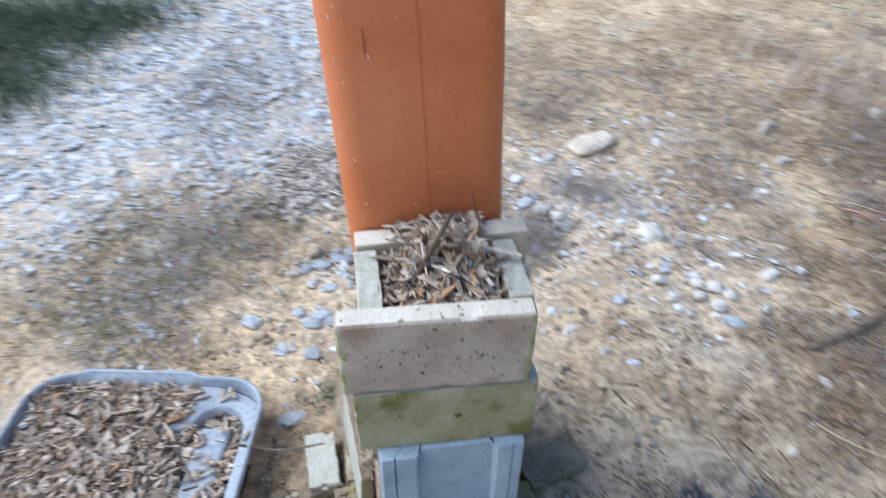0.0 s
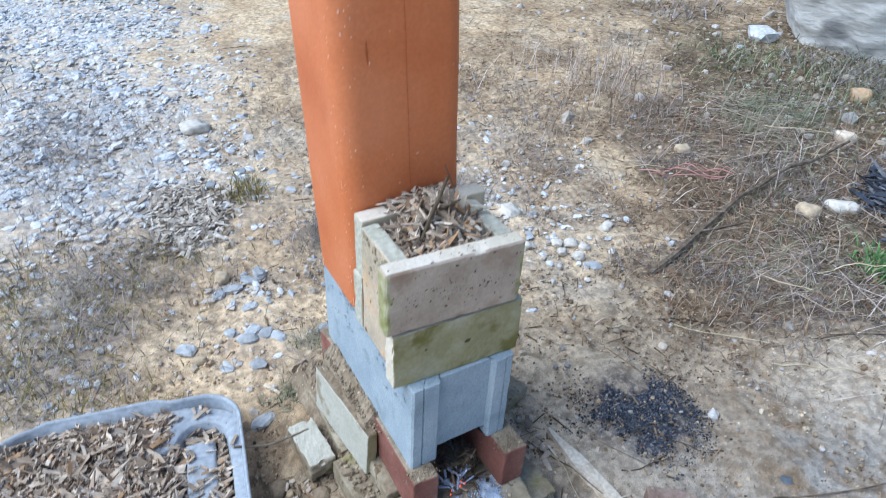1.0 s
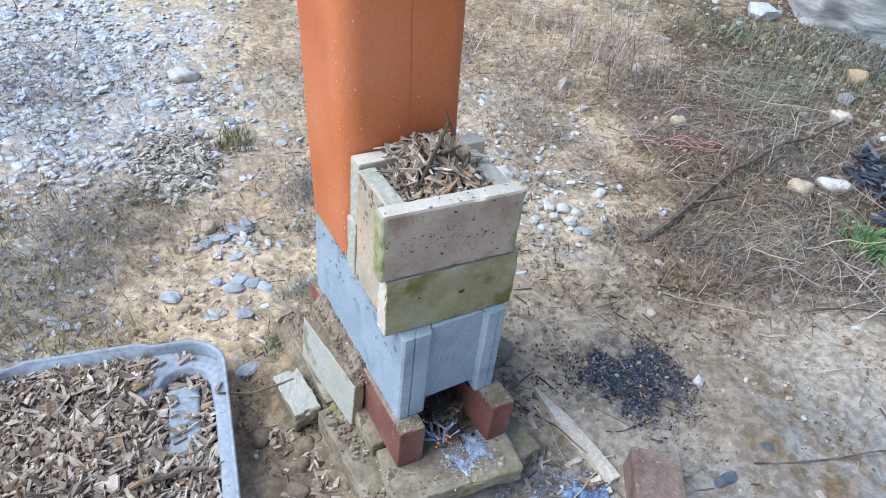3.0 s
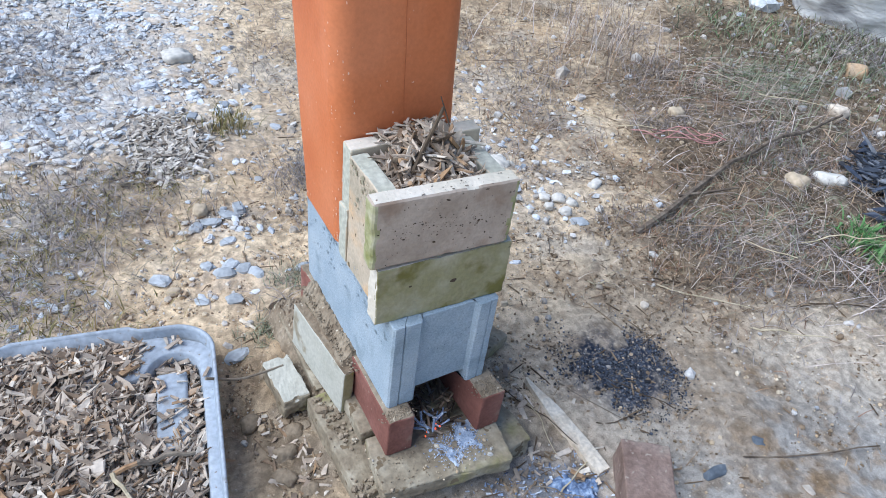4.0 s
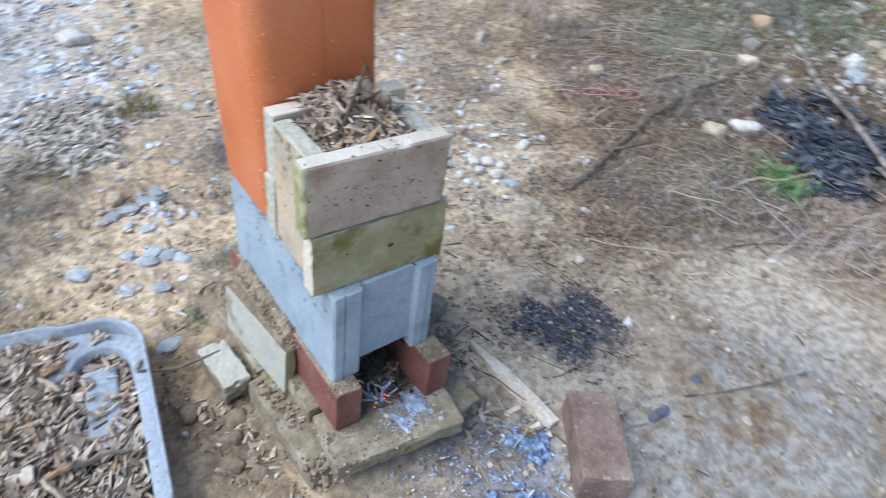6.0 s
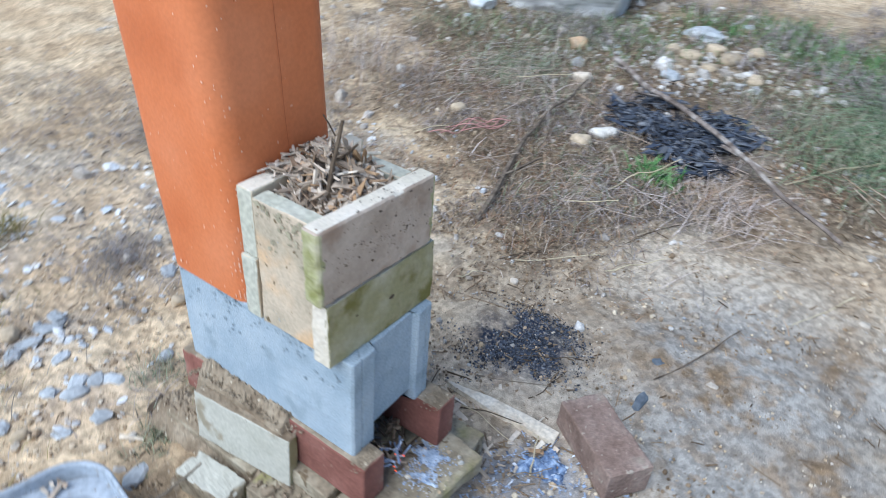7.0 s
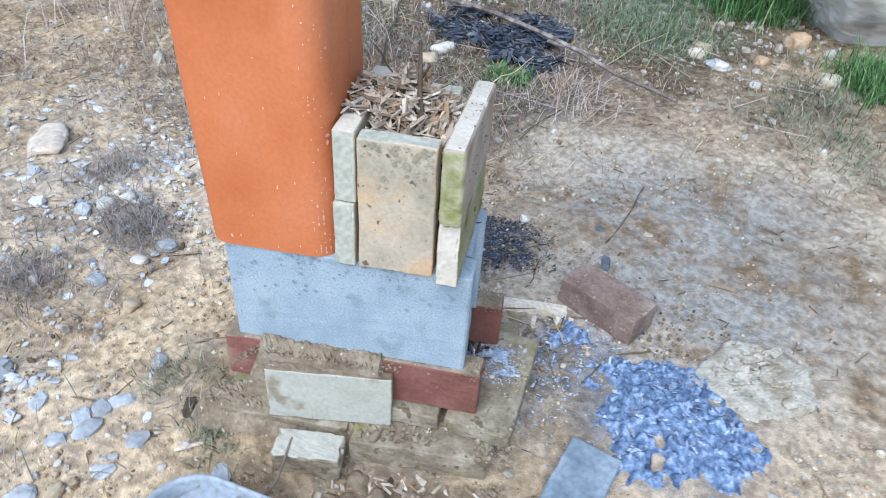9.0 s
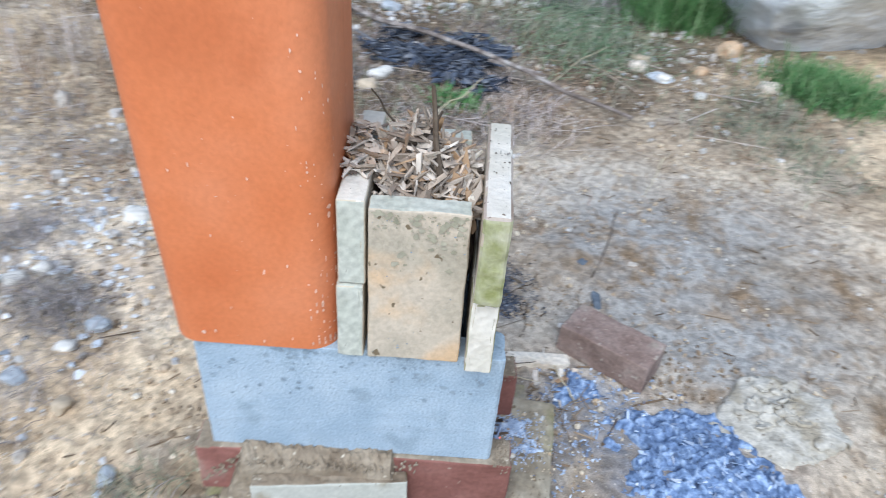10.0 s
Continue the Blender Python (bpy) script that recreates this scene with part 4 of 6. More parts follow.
def build_ledge_chips():
    n = 70
    x, y = rng.normal(0.015, 0.045, n), rng.uniform(0.172, 0.206, n)
    x = np.clip(x, -0.045, 0.055)
    v, f = many_boxes(np.column_stack([x, y, ZT + 0.223 + 0.006 * rng.random(n) + 0.010 * np.exp(-((x - 0.02) / 0.04) ** 2)]), np.column_stack([rng.uniform(0.010, 0.034, n), rng.uniform(0.004, 0.010, n), rng.uniform(0.0012, 0.003, n)]), 0.3)
    pydata("ledge_chips", v, f, CHIPS, "brown wood chips spilled on the brick against the flue", "wood chips")


build_ledge_chips()


def twig(name, label, points, r0, r1, mat=DARK_TWIG, side=(), category="twig"):
    ob = part(name, tube(points, [r0 + (r1 - r0) * k / (len(points) - 1) for k in range(len(points))]), mat)
    tagged(ob, label, category)
    for a, b in side:
        part("side_shoot", tube(bent(a, b, 4, 0.004, 3), [r1 * 1.1, r1, r1, r1 * 0.8, r1 * 0.5], 5), mat, ob)
    return ob


twig("twig", "dark forked twig standing up out of the wood chips", bent((-0.045, 0.095, 0.500), TWIG_TIP, 7, 0.010, 5), 0.0046, 0.0026,
     side=[((0.0, 0.118, 0.545), (-0.022, 0.150, 0.560)), ((0.005, 0.120, 0.552), (0.030, 0.100, 0.575))])
twig("twig", "thin dark curved twig among the wood chips", bent((0.060, 0.125, 0.510), (0.050, 0.185, 0.588), 6, 0.012, 9), 0.0018, 0.0010)
twig("twig", "thin dark twig lying against the flue", bent((-0.055, 0.196, 0.532), (0.035, 0.200, 0.545), 6, 0.008, 2), 0.0016, 0.0010)
for k, (a, b) in enumerate((((-0.062, 0.062, 0.515), (-0.005, 0.050, 0.500)), ((0.000, 0.075, 0.520), (0.060, 0.048, 0.512)), ((0.030, 0.135, 0.545), (0.102, 0.120, 0.530)))):
    ob = twig("splinter", "long pale wood splinter lying on the chips", bent(a, b, 4, 0.002, k), 0.0042, 0.0024, SPLIT_WOOD, category="splinter")

# dark pits in the two front bricks
for k, (x, z, r) in enumerate(((-0.036, 0.452, 0.0048), (0.004, 0.473, 0.0030), (0.020, 0.474, 0.0032), (0.034, 0.476, 0.0042), (0.028, 0.480, 0.0026), (-0.062, 0.470, 0.0036), (-0.085, 0.468, 0.0034), (0.048, 0.470, 0.0028), (-0.040, 0.483, 0.003), (0.008, 0.361, 0.0062), (-0.066, 0.372, 0.0035))):
    bm = stone_bm(r * (1.0 if k < 9 else 1.6), 0.0014, r * (0.7 if k < 9 else 1.1), k, 2, 0.6)
    ob = part("dark_pit", bm, DARK_TWIG)
    host = FRONT_TAN if z > 0.417 else FRONT_MOSS
    ob.parent = host
    ob.matrix_world = host.matrix_world @ Matrix.Translation((x - host.location.x, -host["depth"] / 2 - 0.0002, z - host.location.z))


bm = bmesh.new()
for k in range(210):
    on_top = k % 4 == 0
    cx = random.choice((-0.06, -0.02, 0.03, 0.05)) + random.gauss(0, 0.022)
    r = 0.0003 + 0.0013 * random.random() ** 3.5
    if abs(cx) > 0.106:
        continue
    c = Vector((cx, random.uniform(-0.013, 0.013), 0.1168 + k * 4e-6)) if on_top else Vector((cx, -0.0160 - k * 4e-6, min(0.110, max(0.010, random.choice((0.052, 0.064, 0.068)) + random.gauss(0, 0.009)))))
    u, w = Vector((1, 0, 0)), Vector((0, 1, 0)) if on_top else Vector((0, 0, 1))
    bm.faces.new([bm.verts.new(c + u * math.cos(a) * r * random.uniform(0.6, 1.6) + w * math.sin(a) * r * random.uniform(0.5, 1.0)) for a in [i * math.pi / 3 for i in range(6)]])
specks = part("soot", bm, DARK_TWIG, FRONT_TAN, "scattered dark soot specks")
specks["kind"] = "stuff"


# ---------------------------------------------------------------- fire mouth
def build_fire():
    n = 110
    x, y = rng.uniform(-0.030, 0.055, n), rng.uniform(-0.030, 0.16, n)
    z = RZ + 0.006 + 0.028 * np.clip((y + 0.04) / 0.12, 0, 1) * rng.random(n)
    v, f = many_boxes(np.column_stack([x, y, z]), np.column_stack([rng.uniform(0.010, 0.036, n), rng.uniform(0.002, 0.006, n), rng.uniform(0.002, 0.004, n)]), 0.35)
    pydata("burning_chips", v, f, BURNING, "half-burnt chips and sticks in the fire mouth", "firewood")
    n = 26
    x, y = rng.normal(-0.010, 0.014, n), rng.normal(-0.004, 0.014, n)
    v, f = many_boxes(np.column_stack([x, y, RZ + 0.016 + rng.random(n) * 0.016]), np.column_stack([rng.uniform(0.008, 0.026, n), rng.uniform(0.002, 0.004, n), rng.uniform(0.002, 0.004, n)]), 0.6)
    pydata("ashen_embers", v, f, ASH, "ash-coated burnt sticks at the fire mouth", "embers")
    glow = bpy.data.materials.new("glowing ember")
    glow.use_nodes = True
    b = glow.node_tree.nodes["Principled BSDF"]
    b.inputs["Base Color"].default_value = (0.1, 0.02, 0.01, 1)
    b.inputs["Emission Color"].default_value = (1.0, 0.10, 0.02, 1)
    b.inputs["Emission Strength"].default_value = 1.6
    n = 7
    x, y = rng.normal(-0.018, 0.014, n), rng.normal(-0.024, 0.008, n)
    v, f = many_stones(np.column_stack([x, y, RZ + 0.016 + rng.random(n) * 0.012]), rng.uniform(0.0022, 0.0045, (n, 3)))
    pydata("glowing_embers", v, f, glow, "small red glowing embers at the fire mouth", "embers")
    xs, ys = np.arange(-0.050, 0.094, 0.0020), np.arange(-0.102, -0.008, 0.0020)
    X, Y = np.meshgrid(xs, ys)
    thick = (bump_at(X, Y, 0.000, -0.062, 0.016, 0.034, 0.3) + bump_at(X, Y, 0.042, -0.058, 0.022, 0.030, 0.3)) * (0.75 + 0.9 * wobble(X, Y, 110, 4) + 0.5 * wobble(X, Y, 300, 6)) - 0.30
    Z = RZ - 0.0030 + 0.0060 * np.clip(thick + 0.3, 0, 0.9) + 0.0006 * wobble(X, Y, 500, 1)
    w, h = len(xs), len(ys)
    k = (np.arange(h - 1)[:, None] * w + np.arange(w - 1)[None]).ravel()
    pydata("hearth_ash_bed", np.stack([X, Y, Z], -1).reshape(-1, 3).tolist(), np.stack([k, k + 1, k + 1 + w, k + w], -1).tolist(), PALE_ASH, "smear of pale blue ash on the hearth brick", "ash", smooth=True)
    n = 420
    x, y = rng.normal(0.020, 0.024, n) + 0.014 * rng.choice([-1, 1], n), rng.normal(-0.060, 0.020, n)
    keep = (y > -0.103) & (np.abs(x + 0.01) < 0.09)
    x, y = x[keep], y[keep]
    v, f = many_boxes(np.column_stack([x, y, RZ + 0.0005 + rng.random(len(x)) * 0.0015]), np.column_stack([rng.uniform(0.0012, 0.0036, len(x)), rng.uniform(0.001, 0.0026, len(x)), rng.uniform(0.0005, 0.0011, len(x))]), 0.2)
    pydata("hearth_ash", v, f, ASH, "whitish blue ash spilled on the hearth brick", "ash")


build_fire()


# ---------------------------------------------------------------- earth packed against the base
def build_dirt():
    xs, ys = np.arange(-0.235, -0.094, 0.0045), np.arange(-0.02, 0.50, 0.0045)
    X, Y = np.meshgrid(xs, ys)
    behind = np.clip((Y - 0.115) / 0.02, 0, 1) * np.clip((0.40 - Y) / 0.06, 0, 1)
    wall = -0.085 + 0.190 * np.clip((X + 0.136) / 0.010, 0, 1) + 0.016 * np.clip((X + 0.120) / 0.016, 0, 1)
    ledge = -0.018 - 0.062 * np.clip((-0.150 - X) / 0.035, 0, 1) - 0.05 * np.clip((0.10 - Y) / 0.05, 0, 1)
    slope = 0.020 * bump_at(X, Y, -0.13, 0.39, 0.05, 0.06)
    Z = np.maximum(ledge, wall * behind - 0.085 * (1 - behind)) + slope + 0.004 * wobble(X, Y, 60, 3) + 0.003 * wobble(X, Y, 140, 5) + 0.0018 * rng.normal(0, 1, X.shape)
    edge = np.minimum.reduce([np.clip((X + 0.235) / 0.03, 0, 1), np.clip((Y + 0.02) / 0.04, 0, 1), np.clip((0.5 - Y) / 0.05, 0, 1)])
    Z = ground_z(X, Y) - 0.02 + (Z - ground_z(X, Y) + 0.02) * edge
    w, h = len(xs), len(ys)
    k = (np.arange(h - 1)[:, None] * w + np.arange(w - 1)[None]).ravel()
    pydata("dirt_bank", np.stack([X, Y, Z], -1).reshape(-1, 3).tolist(), np.stack([k, k + 1, k + 1 + w, k + w], -1).tolist(), DIRT,
           "crumbly sandy dirt banked against the base bricks", "dirt")
    n = 260
    x, y = rng.uniform(-0.128, -0.1, n), rng.uniform(0.10, 0.40, n)
    v, f = many_stones(np.column_stack([x, y, np.full(n, 0.112) - 0.05 * np.clip((y - 0.34) / 0.06, 0, 1)]), rng.uniform(0.0015, 0.006, (n, 3)))
    pydata("dirt_crumbs", v, f, DIRT, "crumbs of grit on the banked dirt", "grit")
    n = 420
    x, y = np.concatenate([rng.normal(-0.083, 0.014, 150), rng.normal(0.085, 0.014, 150), rng.uniform(-0.14, 0.08, 120)]), np.concatenate([rng.uniform(-0.026, -0.002, 150), rng.uniform(-0.045, -0.006, 150), rng.uniform(-0.1, -0.03, 120)])
    z = np.concatenate([np.full(300, ZB), np.full(120, RZ + 0.001)])
    v, f = many_stones(np.column_stack([x, y, z]), rng.uniform(0.001, 0.0035, (n, 3)))
    pydata("brick_crumbs", v, f, DIRT, "sandy crumbs lying on the brick tops", "grit")


build_dirt()


def build_base_soil():
    """Soil, clods and grit lying over the ledges of the base bricks and along their feet."""
    n = 1500
    x, y = rng.uniform(-0.235, -0.115, n), rng.uniform(-0.10, 0.40, n)
    z = np.where((x > -0.175) & (y < 0.178), -0.011, ground_z(x, y)) + 0.001
    keep = rng.random(n) < np.clip(0.45 + 0.8 * wobble(x, y, 40, 3), 0, 1)
    s = np.exp(rng.normal(-5.2, 0.55, (n, 1))) * rng.uniform(0.6, 1.3, (n, 3))
    v, f = many_stones(np.column_stack([x, y, z])[keep], s[keep])
    pydata("soil_clods", v, f, DIRT, "brown clods of soil on the base bricks", "dirt")
    n = 500
    x, y = rng.uniform(-0.15, 0.15, n), rng.uniform(-0.112, -0.02, n)
    inside = np.abs(x + 0.03) < 0.108
    keep = inside & (rng.random(n) < np.clip(0.3 + 0.9 * wobble(x, y, 50, 1), 0, 1))
    s = np.exp(rng.normal(-5.9, 0.5, (n, 1))) * rng.uniform(0.6, 1.3, (n, 3))
    v, f = many_stones(np.column_stack([x, y, np.full(n, RZ)])[keep], s[keep])
    pydata("hearth_grit", v, f, GRIT, "grit and crumbs on the hearth brick", "grit")


build_base_soil()


# ---------------------------------------------------------------- tray of wood chips
def build_tray():
    m = pose(TRAY[0], TRAY[1], -0.064, 0, 0, TRAY_TURN)
    tray = thing("plastic_tray", "grey moulded plastic tray heaped with wood chips on the ground", "tray", m)
    W, L, H, BACK_EDGE = 0.46, 0.50, 0.086, 0.231
    def ring(grow, z, r, wave=0.0):
        pts = rounded_rect(-W / 2 - grow, W / 2 + grow, -L / 2 - grow, BACK_EDGE + grow, r + 0.014, 10)
        dense = []
        for a, b in zip(pts, pts[1:] + pts[:1]):
            far = math.dist(a, b)
            steps = max(1, int(far / 0.02))
            dense += [(a[0] + (b[0] - a[0]) * k / steps, a[1] + (b[1] - a[1]) * k / steps) for k in range(steps)]
        bulge = lambda x, y: wave * (1 if y > BACK_EDGE - 0.03 else 0) * max(0.0, min(1.0, (0.125 - abs(x + 0.03)) / 0.02))
        return [(x, y + bulge(x, y), z) for x, y in dense]
    part("wall", loft([ring(-0.022, 0.0, 0.05), ring(-0.006, H - 0.014, 0.059), ring(-0.0045, H - 0.004, 0.06, 0.010)]), PLASTIC, tray, smooth=True)
    part("rim", loft([ring(0.002, H - 0.014, 0.064, 0.012), ring(0.003, H - 0.002, 0.064, 0.012), ring(0.001, H + 0.001, 0.063, 0.012), ring(-0.003, H, 0.061, 0.010), ring(-0.005, H - 0.006, 0.060, 0.010)]), PLASTIC, tray, "rolled pale grey rim", smooth=True)
    floor_ring = ring(-0.022, 0.002, 0.05)
    bm = bmesh.new()
    bm.faces.new([bm.verts.new(p) for p in floor_ring])
    part("bottom", bm, PLASTIC, tray)
    path = [(-0.222, 0.112), (0.06, 0.118), (0.096, 0.128), (0.110, 0.158), (0.134, 0.177), (0.172, 0.176), (0.204, 0.150), (0.208, 0.06), (0.208, -0.238)]
    pts = []
    for a, b in zip(path, path[1:]):
        pts += [(a[0] + (b[0] - a[0]) * k / 6, a[1] + (b[1] - a[1]) * k / 6) for k in range(6)]
    for _ in range(3):
        pts = [pts[0]] + [((a[0] + 2 * b[0] + c[0]) / 4, (a[1] + 2 * b[1] + c[1]) / 4) for a, b, c in zip(pts, pts[1:], pts[2:])] + [pts[-1]]
    bm = bmesh.new()
    rows = []
    for k, (x, y) in enumerate(pts):
        q0, q1 = pts[max(0, k - 1)], pts[min(len(pts) - 1, k + 1)]
        d = Vector((q1[0] - q0[0], q1[1] - q0[1])).normalized()
        inward = Vector((d.y, -d.x))
        turn_to = min(1.0, max(0.0, (x - 0.120) / 0.075))
        ox, oy = x + (0.2245 - x) * turn_to, y + (0.2255 - y) * (1 - turn_to)
        rows.append([bm.verts.new(p) for p in ((ox, oy, 0.064), (x, y, 0.066), (x + inward.x * 0.003, y + inward.y * 0.003, 0.063), (x + inward.x * 0.010, y + inward.y * 0.010, 0.022))])
    for a, b in zip(rows, rows[1:]):
        for s in range(3):
            bm.faces.new((a[s], a[s + 1], b[s + 1], b[s]))
    bmesh.ops.recalc_face_normals(bm, faces=bm.faces)
    part("moulded_deck", bm, PLASTIC, tray, "bare moulded plastic ledge inside the tray", smooth=True)
    bm = slab(0.056, 0.18, 0.014, 0.007, 0, 1)
    bmesh.ops.translate(bm, vec=(0.148, 0.042, 0.044), verts=bm.verts)
    part("moulded_step", bm, PLASTIC, tray, "bare plastic step between chips", smooth=True)

    def on_ledge(u, v):
        """1 on the bare plastic ledge along the curved basin edge."""
        far = np.min([np.hypot(u - x, v - y) for x, y in pts if x > 0.03], axis=0)
        return np.clip(1.6 - far / 0.012, 0, 1) + 0.75 * ((v > 0.195) & (u > 0.05)) * (far > 0.019)

    def fill(u, v):
        low = 0.85 * np.exp(-(((u - 0.128) / 0.034) ** 2 + ((v - 0.05) / 0.10) ** 2) ** 2)
        side = np.clip((u - 0.10) / 0.10, 0, 1)
        deck = np.clip((v - 0.125) / 0.02, 0, 1) * (1 - np.clip((u - 0.08) / 0.03, 0, 1))
        return 0.052 + 0.048 * np.exp(-(((u + 0.06) / 0.16) ** 2 + ((v + 0.06) / 0.18) ** 2)) - 0.010 * side - 0.022 * low + 0.010 * deck - 0.014 * np.exp(-(((u - 0.155) / 0.045) ** 2 + ((v - 0.12) / 0.05) ** 2))
    n = 4300
    u, v = rng.uniform(-0.212, 0.212, n), rng.uniform(-0.235, 0.216, n)
    keep = rng.random(n) < 1 - 0.70 * np.exp(-(((u - 0.142) / 0.026) ** 2 + ((v - 0.050) / 0.085) ** 2) ** 2) - 0.80 * (u > 0.199) - 0.25 * np.exp(-(((u - 0.15) / 0.05) ** 2 + ((v - 0.205) / 0.018) ** 2))
    u, v = u[keep], v[keep]
    keep = rng.random(len(u)) < 1 - 0.9 * on_ledge(u, v)
    u, v = u[keep], v[keep]
    n = len(u)
    z = fill(u, v) + rng.uniform(-0.010, 0.010, n)
    big = rng.random(n) < 0.25
    size = np.column_stack([np.where(big, rng.uniform(0.030, 0.062, n), rng.uniform(0.012, 0.034, n)), rng.uniform(0.003, 0.010, n) * np.where(big, 1.2, 1.0), rng.uniform(0.0012, 0.0036, n)])
    filling = thing("tray_chips", "dry grey-brown wood chips filling the plastic tray", "wood chips", m)
    spots = np.column_stack([u, v, z])
    top = np.argsort(-(size[:, 0] + 0.05 * (u > -0.05) + 2.0 * (z - fill(u, v))))
    near, rest = top[:300], top[300:]
    vs, f = many_boxes(spots[rest], size[rest], 0.65)
    pydata("fine_filling", vs, f, CHIPS, parent=filling)
    pieces("wood_chip", filling, spots[near], size[near], CHIP, 0.4)
    # Added sheet below the chips; its dark colour stands for shade in the gaps.
    xs, ys = np.linspace(-0.214, 0.214, 50), np.linspace(-0.234, 0.218, 54)
    X, Y = np.meshgrid(xs, ys)
    Z = fill(X, Y) - 0.014 - 0.03 * (X > 0.185) - 0.03 * (Y > 0.19)
    k = (np.arange(53)[:, None] * 50 + np.arange(49)[None]).ravel()
    ob = pydata("tray_chip_bed", np.stack([X, Y, Z], -1).reshape(-1, 3).tolist(), np.stack([k, k + 1, k + 51, k + 50], -1).tolist(), DARK_TWIG, "dark sheet under the tray chips giving their gaps shade", "wood chips")
    ob.matrix_world = m
    n = 5200
    u, v = rng.uniform(-0.212, 0.195, n), rng.uniform(-0.235, 0.216, n)
    keep = rng.random(n) < 1 - 0.75 * np.exp(-(((u - 0.140) / 0.028) ** 2 + ((v - 0.050) / 0.085) ** 2) ** 2)
    u, v = u[keep], v[keep]
    keep = rng.random(len(u)) < 1 - 0.85 * on_ledge(u, v)
    u, v = u[keep], v[keep]
    n = len(u)
    vs, f = many_boxes(np.column_stack([u, v, fill(u, v) + rng.uniform(-0.010, 0.008, n)]), np.column_stack([rng.uniform(0.004, 0.014, n), rng.uniform(0.002, 0.006, n), rng.uniform(0.001, 0.003, n)]), 0.6)
    ob = pydata("tray_chip_bits", vs, f, CHIPS, "small bits of wood chip in the plastic tray", "wood chips")
    ob.matrix_world = m
    n = 60
    u, v = rng.uniform(-0.205, 0.11, n), rng.uniform(-0.23, 0.205, n)
    vs, f = many_boxes(np.column_stack([u, v, fill(u, v) + 0.009]), np.column_stack([rng.uniform(0.022, 0.045, n), rng.uniform(0.012, 0.022, n), rng.uniform(0.0015, 0.003, n)]), 0.3, 0.45)
    ob = pydata("tray_bark_flakes", vs, f, CHIPS, "broad flat wood flakes lying on the chips", "wood chips")
    ob.matrix_world = m
    n = 760
    u, v = rng.uniform(-0.215, 0.216, n), rng.uniform(-0.23, 0.220, n)
    far = np.min([np.hypot(u - x, v - y) for x, y in pts], axis=0)
    ledge = ((v > 0.128) & (u < 0.10)) | ((v > 0.188) & (u < 0.18)) | ((u > 0.209) & (v < 0.15))
    step = (np.abs(u - 0.148) < 0.027) & (np.abs(v - 0.042) < 0.088)
    keep = (ledge & (far > 0.004) & (rng.random(n) < np.where(u > 0.02, 0.55, 1.0))) | (step & (rng.random(n) < 0.75))
    u, v, step = u[keep], v[keep], step[keep]
    n = len(u)
    vs, f = many_boxes(np.column_stack([u, v, np.where(step, 0.060, 0.068) + 0.006 * rng.random(n)]), np.column_stack([rng.uniform(0.010, 0.034, n), rng.uniform(0.003, 0.009, n), rng.uniform(0.0012, 0.003, n)]), 0.22)
    ob = pydata("ledge_chips", vs, f, CHIPS, "wood chips strewn over the plastic ledge of the tray", "wood chips")
    ob.matrix_world = m
    for k, (a, b, r) in enumerate((((-0.03, -0.120, 0.100), (0.095, -0.085, 0.092), 0.007), ((0.085, -0.088, 0.090), (0.185, -0.075, 0.076), 0.006), ((-0.10, -0.100, 0.110), (-0.045, -0.150, 0.105), 0.008), ((-0.16, -0.17, 0.100), (0.02, -0.20, 0.088), 0.005), ((0.06, -0.10, 0.100), (0.10, -0.165, 0.085), 0.004))):
        o = twig("branch_piece", "short broken branch piece on the chips in the tray", [m @ p for p in bent(a, b, 7, 0.02, k + 1)], r, r * 0.6, (BROWN_WOOD, GREY_STICK, BROWN_WOOD, GREY_STICK, PALE_STEM)[k], category="stick")


build_tray()
twig("grey_stick", "thin grey curved stick reaching over the tray rim", bent((-0.345, 0.260, 0.028), (-0.195, 0.268, -0.010), 8, 0.006, 4, 0.012), 0.0030, 0.0022, GREY_STICK, category="stick")


# ---------------------------------------------------------------- things lying on the ground
def build_plank():
    bm = bmesh.new()
    n = 14
    rows = []
    for k in range(n + 1):
        t = k / n
        half = 0.003 + 0.0150 * min(1, t * 2.4) * (1 - 0.25 * max(0, t - 0.9) * 10) + 0.0015 * noise.noise((t * 9, 3, 0))
        c = 0.006 * noise.noise((t * 3, 0, 1))
        y = 0.125 - 0.25 * t
        rows.append([bm.verts.new(p) for p in ((c - half, y, 0), (c - half * 0.93, y, 0.012), (c + half * 0.2, y, 0.0125 + 0.0012 * noise.noise((t * 30, 1, 1))), (c + half * 0.93, y, 0.011), (c + half, y, 0.0))])
    for a, b in zip(rows, rows[1:]):
        for s in range(5):
            bm.faces.new((a[s], a[(s + 1) % 5], b[(s + 1) % 5], b[s]))
    bm.faces.new(rows[0]), bm.faces.new(rows[-1][::-1])
    bmesh.ops.recalc_face_normals(bm, faces=bm.faces)
    ob = part("split_wood", bm, SPLIT_WOOD)
    ob.matrix_world = pose(0.280, -0.062, -0.058, 2, 0, 4)
    tagged(ob, "pale pointed piece of split wood lying on charred earth", "split wood")


build_plank()


